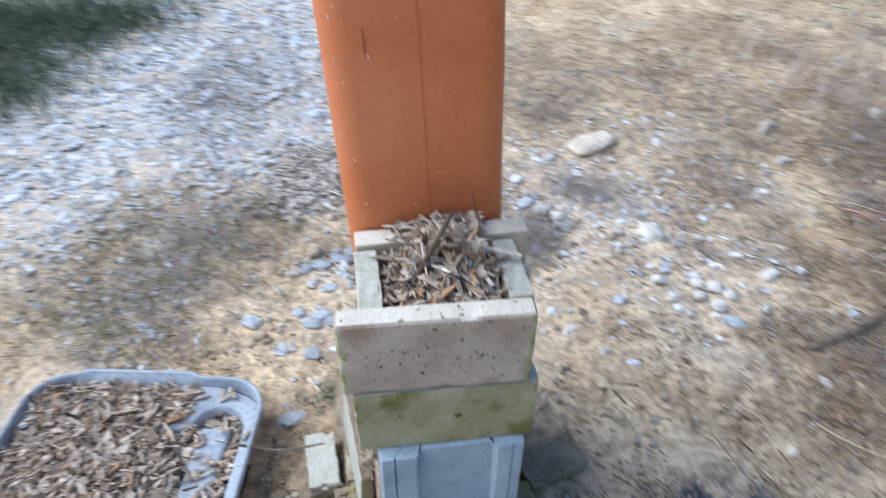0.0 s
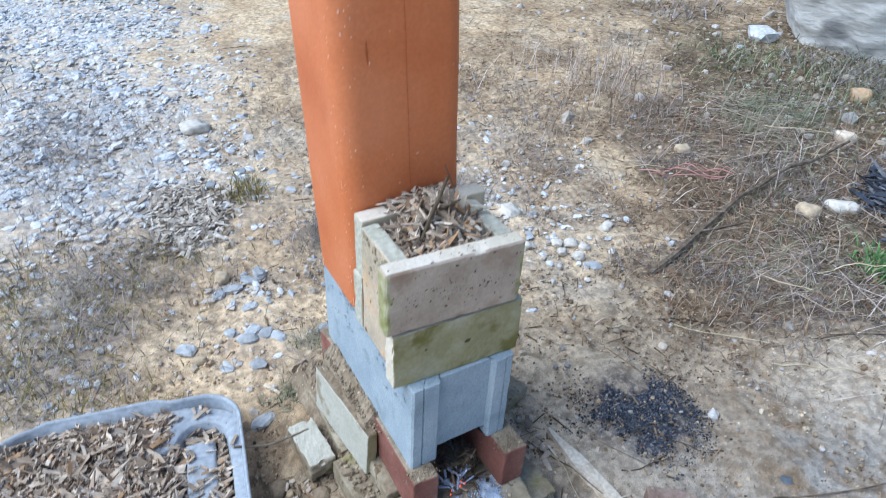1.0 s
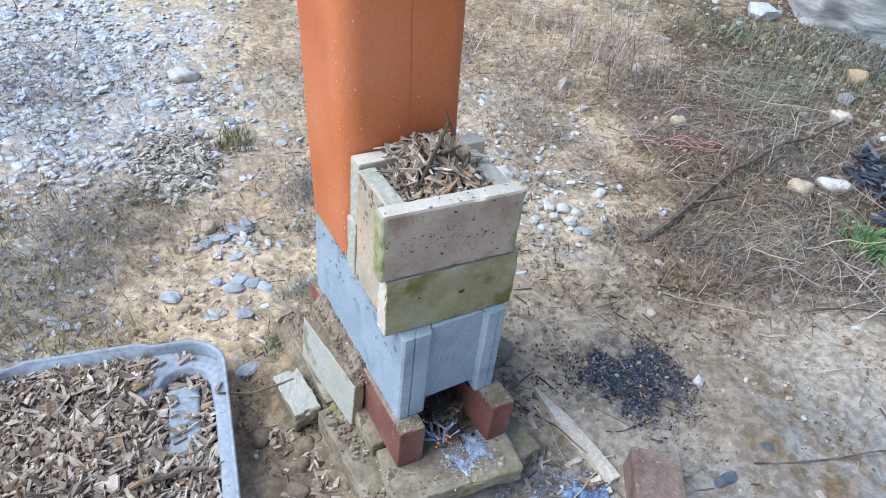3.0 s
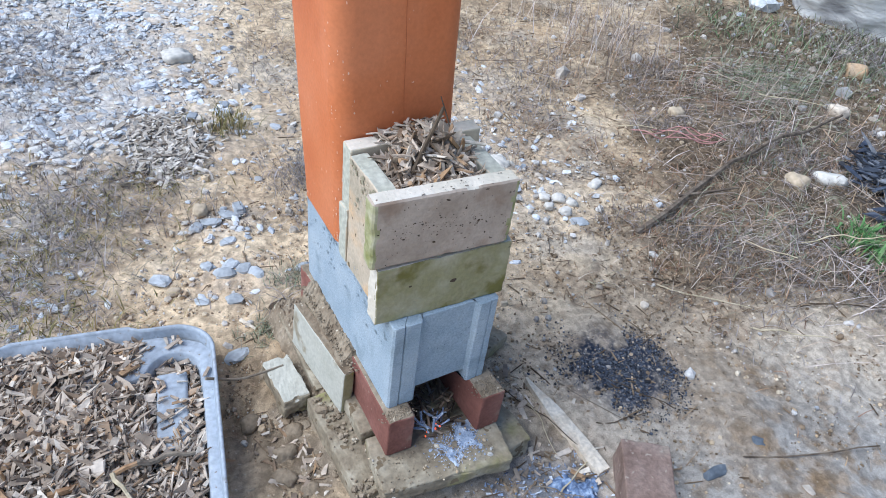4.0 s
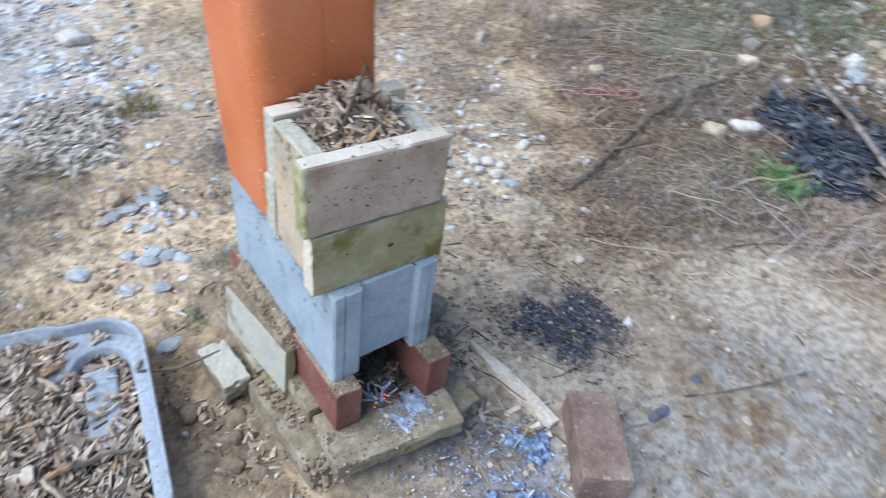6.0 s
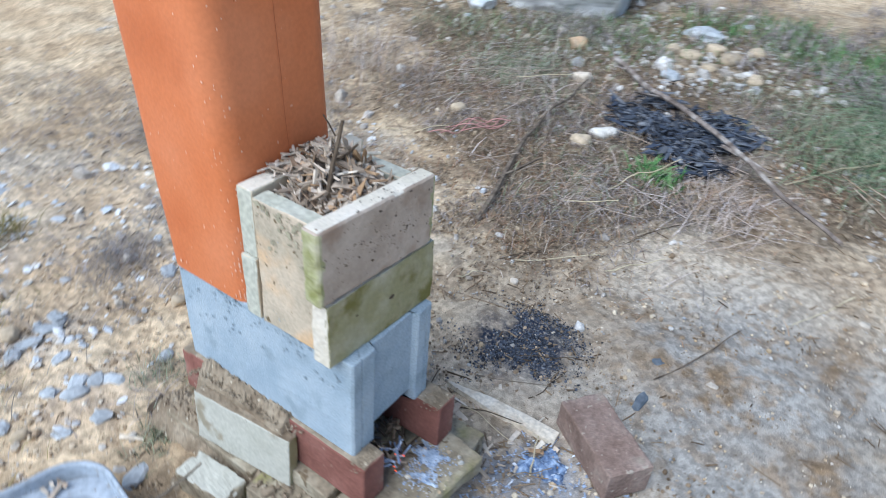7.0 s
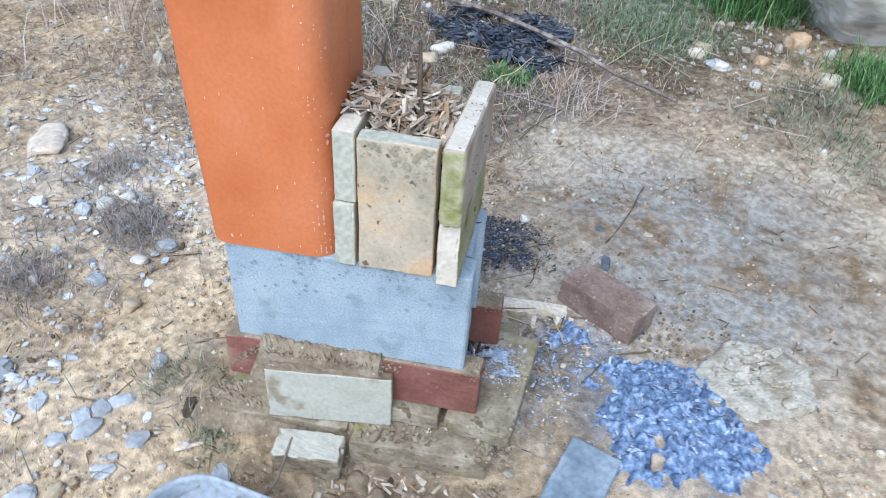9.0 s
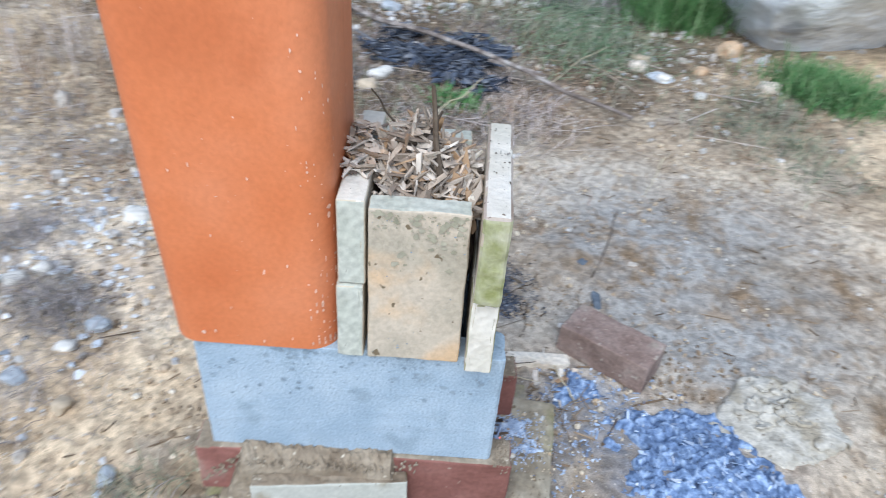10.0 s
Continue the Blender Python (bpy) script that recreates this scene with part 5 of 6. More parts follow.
def build_mortar():
    outline = [(0.135, -0.415), (0.280, -0.535), (0.292, -0.610), (0.245, -0.650), (0.225, -0.695), (0.165, -0.682), (0.125, -0.690), (0.075, -0.610), (0.055, -0.535), (0.088, -0.470)]
    cx, cy = 0.15, -0.56
    dense = [(a[0] + (b[0] - a[0]) * k / 12 + 0.009 * noise.noise((k * 1.3, a[0] * 50, 2)), a[1] + (b[1] - a[1]) * k / 12 + 0.009 * noise.noise((k * 2.1, a[1] * 50, 7))) for a, b in zip(outline, outline[1:] + outline[:1]) for k in range(12)]
    crust = lambda x, y: 0.007 * noise.noise((x * 26, y * 26, 1)) + 0.003 * abs(noise.noise((x * 60, y * 60, 4)))
    rings = []
    for s, z in ((1.03, -0.02), (1.0, 0.006), (0.97, 0.012), (0.93, 0.015), (0.88, 0.016), (0.82, 0.017), (0.75, 0.018), (0.68, 0.018), (0.6, 0.019), (0.52, 0.019), (0.44, 0.020), (0.36, 0.020), (0.28, 0.021), (0.2, 0.021), (0.1, 0.021), (0.02, 0.021)):
        rings.append([(cx + (x - cx) * s, cy + (y - cy) * s, gz(x, y) + z + (crust(cx + (x - cx) * s, cy + (y - cy) * s) if z > 0 else 0)) for x, y in dense])
    ob = part("mortar_slab", loft(rings), MORTAR)
    n = 46
    x, y = rng.normal(0.185, 0.030, n), rng.normal(-0.575, 0.032, n)
    v, f = many_stones(np.column_stack([x, y, ground_z(x, y) + 0.022]), np.column_stack([rng.uniform(0.012, 0.040, n), rng.uniform(0.010, 0.026, n), rng.uniform(0.005, 0.012, n)]), 0.25, 0.3)
    pydata("crust_flakes", v, f, MORTAR, parent=ob)
    tagged(ob, "flat crusted piece of pale mortar on the ground", "mortar")


build_mortar()


def build_boulder(label, place, size, seed, turn=0.0, taper=0.0):
    bm = bmesh.new()
    bmesh.ops.create_icosphere(bm, subdivisions=6, radius=1.0)
    off = Vector((seed * 7.7, seed * 3.1, seed))
    pick = random.Random(seed)
    cuts = []
    for k in range(15):
        a, h = k * 2.399 + pick.uniform(-0.3, 0.3), pick.uniform(-0.5, 0.95)
        c = math.sqrt(1 - h * h)
        cuts.append((Vector((c * math.cos(a), c * math.sin(a), h)), pick.uniform(0.74, 0.94)))
    for v in bm.verts:
        p = v.co.copy()
        q = Vector([math.copysign(abs(c) ** 0.80, c) for c in p]) * (1 + 0.16 * noise.noise(p * 1.3 + off))
        for way, far in cuts:
            over = q.dot(way) - far
            if over > 0:
                q -= way * over * 0.93
        layer = abs(math.sin((q.z + 0.35 * q.x + 0.2 * q.y) * 13 + 2 * noise.noise(q * 2 + off)))
        q *= 1 + 0.018 * layer ** 3 + 0.030 * noise.noise(q * 5 + off) + 0.012 * noise.noise(q * 14 + off)
        foot = 1 - taper * max(0.0, min(1.0, (0.25 - q.z) / 1.0))
        v.co = Vector((q.x * size[0] * foot, q.y * size[1] * foot, q.z * size[2]))
    ob = part("boulder", bm, BOULDER, smooth=True)
    ob.matrix_world = pose(*place, 0, 0, turn)
    return tagged(ob, label, "boulder")


build_boulder("large whitish grey-veined boulder beside green grass", (2.64, -1.60, 0.27), (0.66, 0.64, 0.52), 3, -25, 0.50)
build_boulder("large pale bluish-white boulder at the edge of dry weeds", (3.48, 1.50, 0.22), (0.62, 0.56, 0.52), 5, 20, 0.25)

STONES = "stones on the ground"
for k, (x, y, sx, sy, sz, mat, label) in enumerate((
        (-0.07, 1.86, 0.115, 0.080, 0.050, WHITE_STONE, "white rounded stone among slate gravel"),
        (1.680, 0.335, 0.055, 0.100, 0.040, WHITE_STONE, "white angular stone beside charred twigs"),
        (1.55, 0.37, 0.070, 0.055, 0.045, TAN_STONE, "pale tan stone in dry weeds"),
        (0.772, 0.618, 0.045, 0.034, 0.026, WHITE_STONE, "small white stone on sandy earth"),
        (0.752, 0.555, 0.040, 0.032, 0.024, WHITE_STONE, "small white stone on sandy earth"),
        (0.735, 0.640, 0.036, 0.030, 0.020, WHITE_STONE, "small white stone on sandy earth"),
        (0.800, 0.585, 0.040, 0.030, 0.022, WHITE_STONE, "small white stone on sandy earth"),
        (0.720, 0.595, 0.030, 0.026, 0.020, WHITE_STONE, "small white stone on sandy earth"),
        (0.922, 0.631, 0.046, 0.036, 0.026, WHITE_STONE, "small white stone on sandy earth"),
        (0.640, 0.665, 0.030, 0.028, 0.020, WHITE_STONE, "small white stone on sandy earth"),
        (0.695, 0.844, 0.070, 0.050, 0.035, WHITE_STONE, "white stone behind the stove"),
        (0.760, 0.500, 0.055, 0.030, 0.018, SLATE, "dark slate chip on sandy earth"),
        (0.702, 0.15, 0.026, 0.020, 0.014, BEIGE_STONE, "small white stone beside charred earth"),
        (2.17, 0.66, 0.080, 0.065, 0.060, BEIGE_STONE, "squarish tan stone in dry weeds"),
        (2.66, 0.92, 0.095, 0.080, 0.070, ORANGE_STONE, "orange-tan stone at the edge of weeds"),
        (1.513, 0.883, 0.060, 0.050, 0.045, TAN_STONE, "pinkish tan stone in dry weeds"),
        (0.690, 1.335, 0.170, 0.105, 0.038, BEIGE_STONE, "flat beige stone on sandy earth"),
        (-0.223, 0.542, 0.036, 0.040, 0.016, SLATE, "blue slate chip on sandy earth"),
        (-0.150, 0.612, 0.055, 0.034, 0.018, SLATE, "blue slate chip on sandy earth"),
        (-0.219, 0.634, 0.052, 0.036, 0.018, SLATE, "blue slate chip on sandy earth"),
        (-0.200, 0.660, 0.048, 0.030, 0.016, SLATE, "blue slate chip on sandy earth"),
        (-0.117, 0.886, 0.055, 0.034, 0.018, SLATE, "blue slate chip on sandy earth"),
        (-0.150, 0.868, 0.052, 0.030, 0.016, SLATE, "blue slate chip on sandy earth"),
        (-0.198, 0.850, 0.055, 0.034, 0.018, SLATE, "blue slate chip on sandy earth"),
        (-0.240, 0.842, 0.040, 0.030, 0.016, SLATE, "blue slate chip on sandy earth"),
        (-0.215, 0.905, 0.045, 0.036, 0.026, TAN_STONE, "small tan stone among slate chips"),
        (-0.360, 0.661, 0.050, 0.034, 0.014, SLATE, "pale slate chip on sandy earth"),
        (-0.340, 0.615, 0.034, 0.024, 0.014, TAN_STONE, "small tan pebble on sandy earth"),
        (-0.173, 0.640, 0.042, 0.034, 0.016, SLATE, "blue slate chip on sandy earth"),
        (-0.250, 0.675, 0.036, 0.030, 0.014, SLATE, "blue slate chip on sandy earth"),
        (-0.290, 0.560, 0.034, 0.028, 0.012, SLATE, "pale slate chip on sandy earth"),
        (-0.180, 0.760, 0.040, 0.028, 0.014, SLATE, "pale slate chip on sandy earth"),
        (0.156, 0.853, 0.050, 0.036, 0.020, SLATE, "blue slate chip behind the stove"),
        (0.240, 0.800, 0.040, 0.032, 0.020, WHITE_STONE, "pale pebble behind the stove"),
        (0.100, 0.740, 0.036, 0.030, 0.022, TAN_STONE, "tan pebble behind the stove"),
        (-0.040, 0.600, 0.040, 0.030, 0.016, SLATE, "blue slate chip on sandy earth"),
        (1.95, -0.92, 0.060, 0.050, 0.040, ORANGE_STONE, "orange-tan stone below the boulder"),
        (1.85, -0.75, 0.060, 0.045, 0.035, WHITE_STONE, "pale stone near the boulder"),
        (1.70, -0.85, 0.050, 0.040, 0.028, WHITE_STONE, "pale stone near the boulder"),
        (2.05, -0.70, 0.080, 0.060, 0.040, TAN_STONE, "tan stone near the boulder"),
        (2.95, 1.70, 0.160, 0.120, 0.090, SLATE, "pale blue rock beside the boulder"),
        (-0.262, 0.060, 0.046, 0.034, 0.026, DIRT, "dusty brown stone beside the tray"),
        (-0.228, 0.020, 0.036, 0.030, 0.020, DIRT, "pale dusty stone beside the tray"),
        (-0.285, 0.200, 0.040, 0.034, 0.024, DIRT, "dusty brown stone beside the tray"),
        (0.505, -0.28, 0.022, 0.060, 0.016, DARK_SLATE, "dark narrow slate scrap on silt"),
        (0.644, -0.266, 0.030, 0.026, 0.012, DARK_SLATE, "grey slate scrap on silt"),
        (0.520, 0.130, 0.034, 0.028, 0.008, DARK_SLATE, "flat slate flake on the charred patch"),
        (2.53, 0.38, 0.110, 0.080, 0.045, SLATE, "pale blue flat stone among tan cobbles"),
        (2.91, 0.41, 0.120, 0.080, 0.060, TAN_STONE, "rounded tan cobble among weeds"),
        (3.01, 0.23, 0.120, 0.085, 0.060, TAN_STONE, "rounded tan cobble among weeds"),
        (3.20, 0.15, 0.110, 0.085, 0.060, TAN_STONE, "rounded tan cobble among weeds"),
        (3.13, 0.34, 0.100, 0.080, 0.060, TAN_STONE, "rounded tan cobble among weeds"),
        (2.78, 0.28, 0.080, 0.060, 0.045, TAN_STONE, "small tan cobble among weeds"),
        (2.97, 0.52, 0.090, 0.070, 0.050, TAN_STONE, "rounded tan cobble among weeds"),
        (2.75, 0.05, 0.090, 0.070, 0.050, TAN_STONE, "rounded tan cobble among weeds"),
        (3.40, 0.49, 0.260, 0.170, 0.070, SLATE, "flat pale blue slab among cobbles"),
        (2.24, -1.13, 0.100, 0.075, 0.070, ORANGE_STONE, "angular orange-tan stone below the boulder"),
        (1.97, -0.67, 0.090, 0.070, 0.050, BEIGE_STONE, "pale beige stone near the boulder"),
        (1.88, -0.74, 0.120, 0.080, 0.024, SLATE, "flat blue slate piece near the boulder"),
        (1.80, -1.14, 0.080, 0.060, 0.050, BEIGE_STONE, "pale beige stone beside green grass"),
        (0.43, 1.00, 0.050, 0.038, 0.024, WHITE_STONE, "small white stone behind the stove"),
        (0.47, 0.96, 0.044, 0.036, 0.022, WHITE_STONE, "small white stone behind the stove"),
        (0.39, 1.04, 0.052, 0.036, 0.020, SLATE, "blue slate chip behind the stove"),
        (0.31, 0.77, 0.056, 0.040, 0.020, SLATE, "blue slate chip behind the stove"),
        (-0.215, 0.150, 0.040, 0.032, 0.024, DIRT, "brown stone beside the tray"),
        (-0.245, 0.110, 0.050, 0.036, 0.026, DIRT, "brown stone beside the tray"))):
    ob = part("stone", stone_bm(sx, sy, sz, k + 1, 2, 0.42), mat) if mat in (SLATE, DARK_SLATE) else part("stone", stone_bm(sx, sy, sz, k + 1, 3, 0.36), mat, smooth=True)
    ob.matrix_world = pose(x, y, gz(x, y) - (0.008 if mat is DIRT else 0.002), 0, 0, (k * 47) % 180)
    tagged(ob, label, "stone", STONES)

# small dark lump marking a black spot on the sand
ob = part("bark_piece", stone_bm(0.055, 0.026, 0.018, 71, 2, 0.6), DARK_TWIG)
ob.matrix_world = pose(-0.135, 0.488, gz(-0.135, 0.488), 0, 0, 20)
tagged(ob, "small dark lump on sandy earth", "bark")
ob = part("slate_scrap", stone_bm(0.060, 0.032, 0.012, 72, 2, 0.4), SLATE)
ob.matrix_world = pose(-0.262, 0.372, gz(-0.262, 0.372), 0, 0, 15)
tagged(ob, "flat dark blue slate scrap beside the tray", "slate")
# sticks, stems, twine and wire
def lay(points, lift=0.008):
    return [(x, y, gz(x, y) + lift + h) for x, y, h in points]


twig("fallen_branch", "dark thin fallen branch lying across dry weeds", bent(lay([(0.875, 0.385, 0.002)])[0], lay([(1.40, 0.522, 0.030)])[0], 12, 0.03, 6) + bent(lay([(1.42, 0.526, 0.031)])[0], lay([(2.10, 0.610, 0.04)])[0], 10, 0.03, 8), 0.0115, 0.0050, OLD_STICK,
     side=[((1.10, 0.455, -0.02), (1.30, 0.40, 0.0))], category="branch")
twig("burnt_branch", "long grey burnt branch lying over the charred twigs", bent((2.53, 0.66, 0.0), (1.90, 0.02, 0.030), 8, 0.04, 2) + bent((1.88, 0.0, 0.030), (1.37, -0.52, 0.012), 8, 0.05, 5), 0.013, 0.006, BURNT_STICK,
     side=[((1.80, -0.06, 0.02), (1.66, -0.26, 0.03)), ((2.15, 0.28, 0.01), (1.98, 0.36, 0.06))], category="branch")
twig("wire", "thin dark wire lying on pale silt", bent(lay([(0.583, -0.28, 0)])[0], lay([(0.872, -0.392, 0.006)])[0], 12, 0.02, 3), 0.0018, 0.0018, OLD_STICK, category="wire")
twig("root", "thin dark root lying across the silt", bent(lay([(0.80, 0.22, 0)])[0], lay([(1.30, -0.16, 0.01)])[0], 12, 0.05, 4), 0.0022, 0.0014, DARK_TWIG, category="root")
for k in range(5):
    across = np.linspace(-0.17 + 0.03 * k, 0.15 - 0.02 * (k % 3), 18)
    a = [(1.38 + 0.83 * d + 0.020 * math.sin(d * 26 + 2 * k) + 0.012 * k, 0.760 - 0.50 * d + 0.030 * math.sin(d * 19 + 1.7 * k) - 0.012 * k, 0.014 + 0.010 * math.sin(d * 40 + k)) for d in across]
    twig("twine", "tangled faded pink twine lying in dry weeds", lay(a), 0.0020, 0.0020, CORD, category="twine")
twig("wood_splinter", "pale flat wood splinter on sandy earth", bent(lay([(-0.228, 0.470, 0)])[0], lay([(-0.205, 0.430, 0)])[0], 4, 0.002, 2), 0.005, 0.003, SPLIT_WOOD, category="splinter")
for k, (a, b, h) in enumerate((((0.79, 0.20, 0), (0.95, 0.02, 0.01), 0), ((1.20, 1.02, 0), (1.33, 0.80, 0.02), 0), ((0.90, -0.02, 0), (1.03, -0.14, 0.02), 0), ((1.92, 0.86, 0.03), (2.06, 0.66, 0.06), 0),
                                ((1.15, 0.25, 0.0), (1.10, 0.05, 0.10), 0), ((1.3, 0.15, 0.0), (1.42, -0.02, 0.12), 0), ((-0.30, 0.75, 0), (-0.27, 0.83, 0.004), 0), ((-0.32, 0.70, 0), (-0.29, 0.755, 0.004), 0), ((0.62, 0.28, 0), (0.68, 0.23, 0.004), 0), ((1.75, -0.30, 0.0), (2.05, -0.55, 0.05), 0), ((1.2, -0.60, 0.0), (0.95, -0.48, 0.01), 0))):
    twig("dry_stem", "bleached dry plant stem lying on the ground", bent(lay([a])[0], lay([b])[0], 7, 0.03, k + 3), 0.0022, 0.0012, PALE_STEM, category="stem")


for k, (a, b, r) in enumerate((((0.215, 0.060, 0.002), (0.290, -0.170, 0.004), 0.0013), ((0.240, 0.010, 0.0), (0.222, -0.120, 0.006), 0.0012), ((0.330, 0.030, 0.0), (0.400, -0.110, 0.004), 0.0016),
                               ((0.345, -0.090, 0.0), (0.470, -0.120, 0.004), 0.0014), ((0.180, -0.190, 0.0), (0.290, -0.150, 0.004), 0.0018), ((0.140, -0.150, 0.0), (0.215, -0.215, 0.006), 0.0016), ((0.530, -0.130, 0.0), (0.430, -0.010, 0.012), 0.0013))):
    twig("loose_twig", "thin dry twig lying beside split wood" if k < 5 else "thin dry twig lying on ashy earth", bent(lay([a])[0], lay([b])[0], 7, 0.018, k + 11), r, r * 0.6, (DARK_TWIG, PALE_STEM, GREY_STICK)[k % 3])


# ---------------------------------------------------------------- ground cover
p = scatter(10000, -1.1, 2.2, -1.0, 2.2, lambda x, y: clear_of_things(x, y) * np.clip(0.15 + 0.8 * wobble(x, y, 11, 4) * wobble(x, y, 23, 1), 0.04, 1) * (1 - 0.88 * silt_at(x, y)))
v, f = many_stones(on_ground(p, 0.0), np.exp(rng.normal(-5.35, 0.55, (len(p), 1))) * rng.uniform(0.6, 1.3, (len(p), 3)))
pydata("grit", v, f, GRIT, "coarse sandy grit strewn over the earth", "grit")

p = scatter(16000, -0.75, 1.25, -0.75, 1.2, lambda x, y: clear_of_things(x, y) * np.clip(0.5 + 0.5 * wobble(x, y, 15, 7), 0.1, 1) * (1 - 0.7 * silt_at(x, y)))
v, f = many_stones(on_ground(p, 0.001), np.exp(rng.normal(-5.9, 0.5, (len(p), 1))) * rng.uniform(0.6, 1.3, (len(p), 3)))
pydata("fine_grit", v, f, GRIT, "fine sandy grit on the earth round the stove", "grit")

p = scatter(7000, -0.5, 1.1, -0.55, 0.9, lambda x, y: clear_of_things(x, y) * np.clip(0.25 + 0.9 * wobble(x, y, 14, 2), 0.03, 1) * (1 - 0.5 * silt_at(x, y)) * np.where((y > 0.35) & (x < 0.4), 0.35, 1.0))
v, f = many_stones(on_ground(p, 0.001), np.exp(rng.normal(-5.75, 0.5, (len(p), 1))) * rng.uniform(0.6, 1.3, (len(p), 3)))
pydata("soil_crumbs", v, f, CRUMB, "dark crumbs of soil on the sandy earth", "soil")

p = scatter(32000, -2.2, 1.6, 0.4, 6.0, lambda x, y: clear_of_things(x, y) * gravel_at(x, y) ** 1.1)
s = np.minimum(np.exp(rng.normal(-4.02, 0.50, (len(p), 1))), np.where(p[:, 1:] < 1.15, 0.026, 0.055))
size = s * np.column_stack([rng.uniform(0.8, 1.3, len(p)), rng.uniform(0.55, 0.95, len(p)), rng.uniform(0.16, 0.42, len(p))])
spots = on_ground(p, 0.002)
gravel = thing("slate_gravel", "scattered blue-grey slate gravel with pale pebbles", "gravel", kind="stuff")
order = np.argsort(np.hypot(p[:, 0] + 0.1, p[:, 1] - 0.5) - 18 * size[:, 0])
near, rest = order[:300], order[300:]
v, f = many_stones(spots[rest], size[rest], 0.26, 0.34)
pydata("fine_gravel", v, f, GRAVEL, parent=gravel)
pieces("slate_stone", gravel, spots[near], size[near], GRAVEL_STONE, 0.2, many_stones)

p = scatter(3600, -0.6, 4.2, -1.8, 2.8, lambda x, y: clear_of_things(x, y) * (0.12 + 0.9 * bump_at(x, y, 2.9, 0.2, 0.7, 1.2) + 0.6 * bump_at(x, y, 1.9, -0.7, 0.5, 0.5) + 0.5 * bump_at(x, y, 0.75, 0.6, 0.2, 0.15) + 0.5 * bump_at(x, y, 0.5, 1.2, 0.9, 0.6)) * (1 - 0.8 * silt_at(x, y)))
s = np.exp(rng.normal(-4.45, 0.5, (len(p), 1))) * (1 + 0.6 * (p[:, :1] > 2))
v, f = many_stones(on_ground(p, 0.001), s * rng.uniform(0.5, 1.2, (len(p), 3)), 0.3)
pydata("pebbles", v, f, PEBBLE, "mixed pale pebbles on the earth", "pebbles")

p = scatter(9000, -1.0, 4.0, -1.4, 2.8, lambda x, y: clear_of_things(x, y) * np.clip(0.05 + 0.8 * dark_soil_shade_at(x, y) + weeds_at(x, y) + 0.7 * grey_weeds_at(x, y) + 0.5 * char_at(x, y) + 0.45 * bump_at(x, y, 0.2, 0.0, 0.12, 0.15) + 0.28 * bump_at(x, y, 0.36, 0.0, 0.16, 0.18) + 0.35 * bump_at(x, y, 0.55, 0.30, 0.25, 0.15) + 0.8 * bump_at(x, y, 0.40, -0.13, 0.13, 0.10) + 0.5 * bump_at(x, y, 0.05, -0.22, 0.15, 0.08), 0, 1) * (1 - 0.5 * silt_at(x, y)))
v, f = many_boxes(on_ground(p, 0.004), np.column_stack([np.exp(rng.normal(-3.7, 0.55, len(p))), rng.uniform(0.0010, 0.0040, len(p)), rng.uniform(0.001, 0.0025, len(p))]), 0.15)
pydata("plant_litter", v, f, LITTER, "brown twigs and plant litter on the earth", "litter")

def clumped(x, y, f, seed, sharp=2.2):
    """Patches of growth with bare earth between."""
    return np.clip(0.5 + sharp * 0.5 * wobble(x, y, f, seed), 0, 1)


blades("dry_grass", scatter(4600, 0.5, 3.2, -1.1, 2.8, lambda x, y: weeds_at(x, y) ** 1.2 * clumped(x, y, 13, 11)), 0.055, 0.0024, 1.25, HAY, "matted straw-coloured dry grass", curl=0.45)
blades("dry_weeds", scatter(8000, -1.2, 1.1, 0.4, 2.8, lambda x, y: clear_of_things(x, y) * grey_weeds_at(x, y)), 0.060, 0.0020, 1.38, GREY_HAY, "grey-brown dry creeping weeds", "weeds")
blades("grey_weeds", scatter(8500, 0.7, 2.6, -0.3, 1.9, lambda x, y: weeds_at(x, y) * clumped(x, y, 10, 3)), 0.042, 0.0024, 1.32, GREY_HAY, "grey dead weeds matted over the earth", "weeds")
blades("dark_weeds", scatter(2600, 0.9, 2.6, -0.1, 2.0, lambda x, y: weeds_at(x, y) * clumped(x, y, 7, 21, 3.0)), 0.045, 0.0030, 1.35, LITTER, "dark rotted weeds matted on the earth", "weeds")
blades("rust_weeds", scatter(2600, 0.7, 2.6, -0.5, 2.2, lambda x, y: clumped(x, y, 8, 17, 3.0) * np.clip(weeds_at(x, y) + 0.5 * bump_at(x, y, 1.0, 0.75, 0.25, 0.3) + bump_at(x, y, 1.54, -0.25, 0.14, 0.10), 0, 1)), 0.046, 0.0024, 1.25, RUST, "rust-brown dead weeds in tufts", "weeds")
tall = scatter(300, 1.0, 2.8, 0.3, 2.4, lambda x, y: bump_at(x, y, 1.66, 1.52, 0.20, 0.26) + 0.2 * bump_at(x, y, 1.30, 1.35, 0.2, 0.3) + 0.15 * bump_at(x, y, 2.0, 0.6, 0.5, 0.3))
blades("straw_stems", tall, 0.24, 0.0028, 0.62, STRAW, "tall bleached straw stems", curl=0.6)


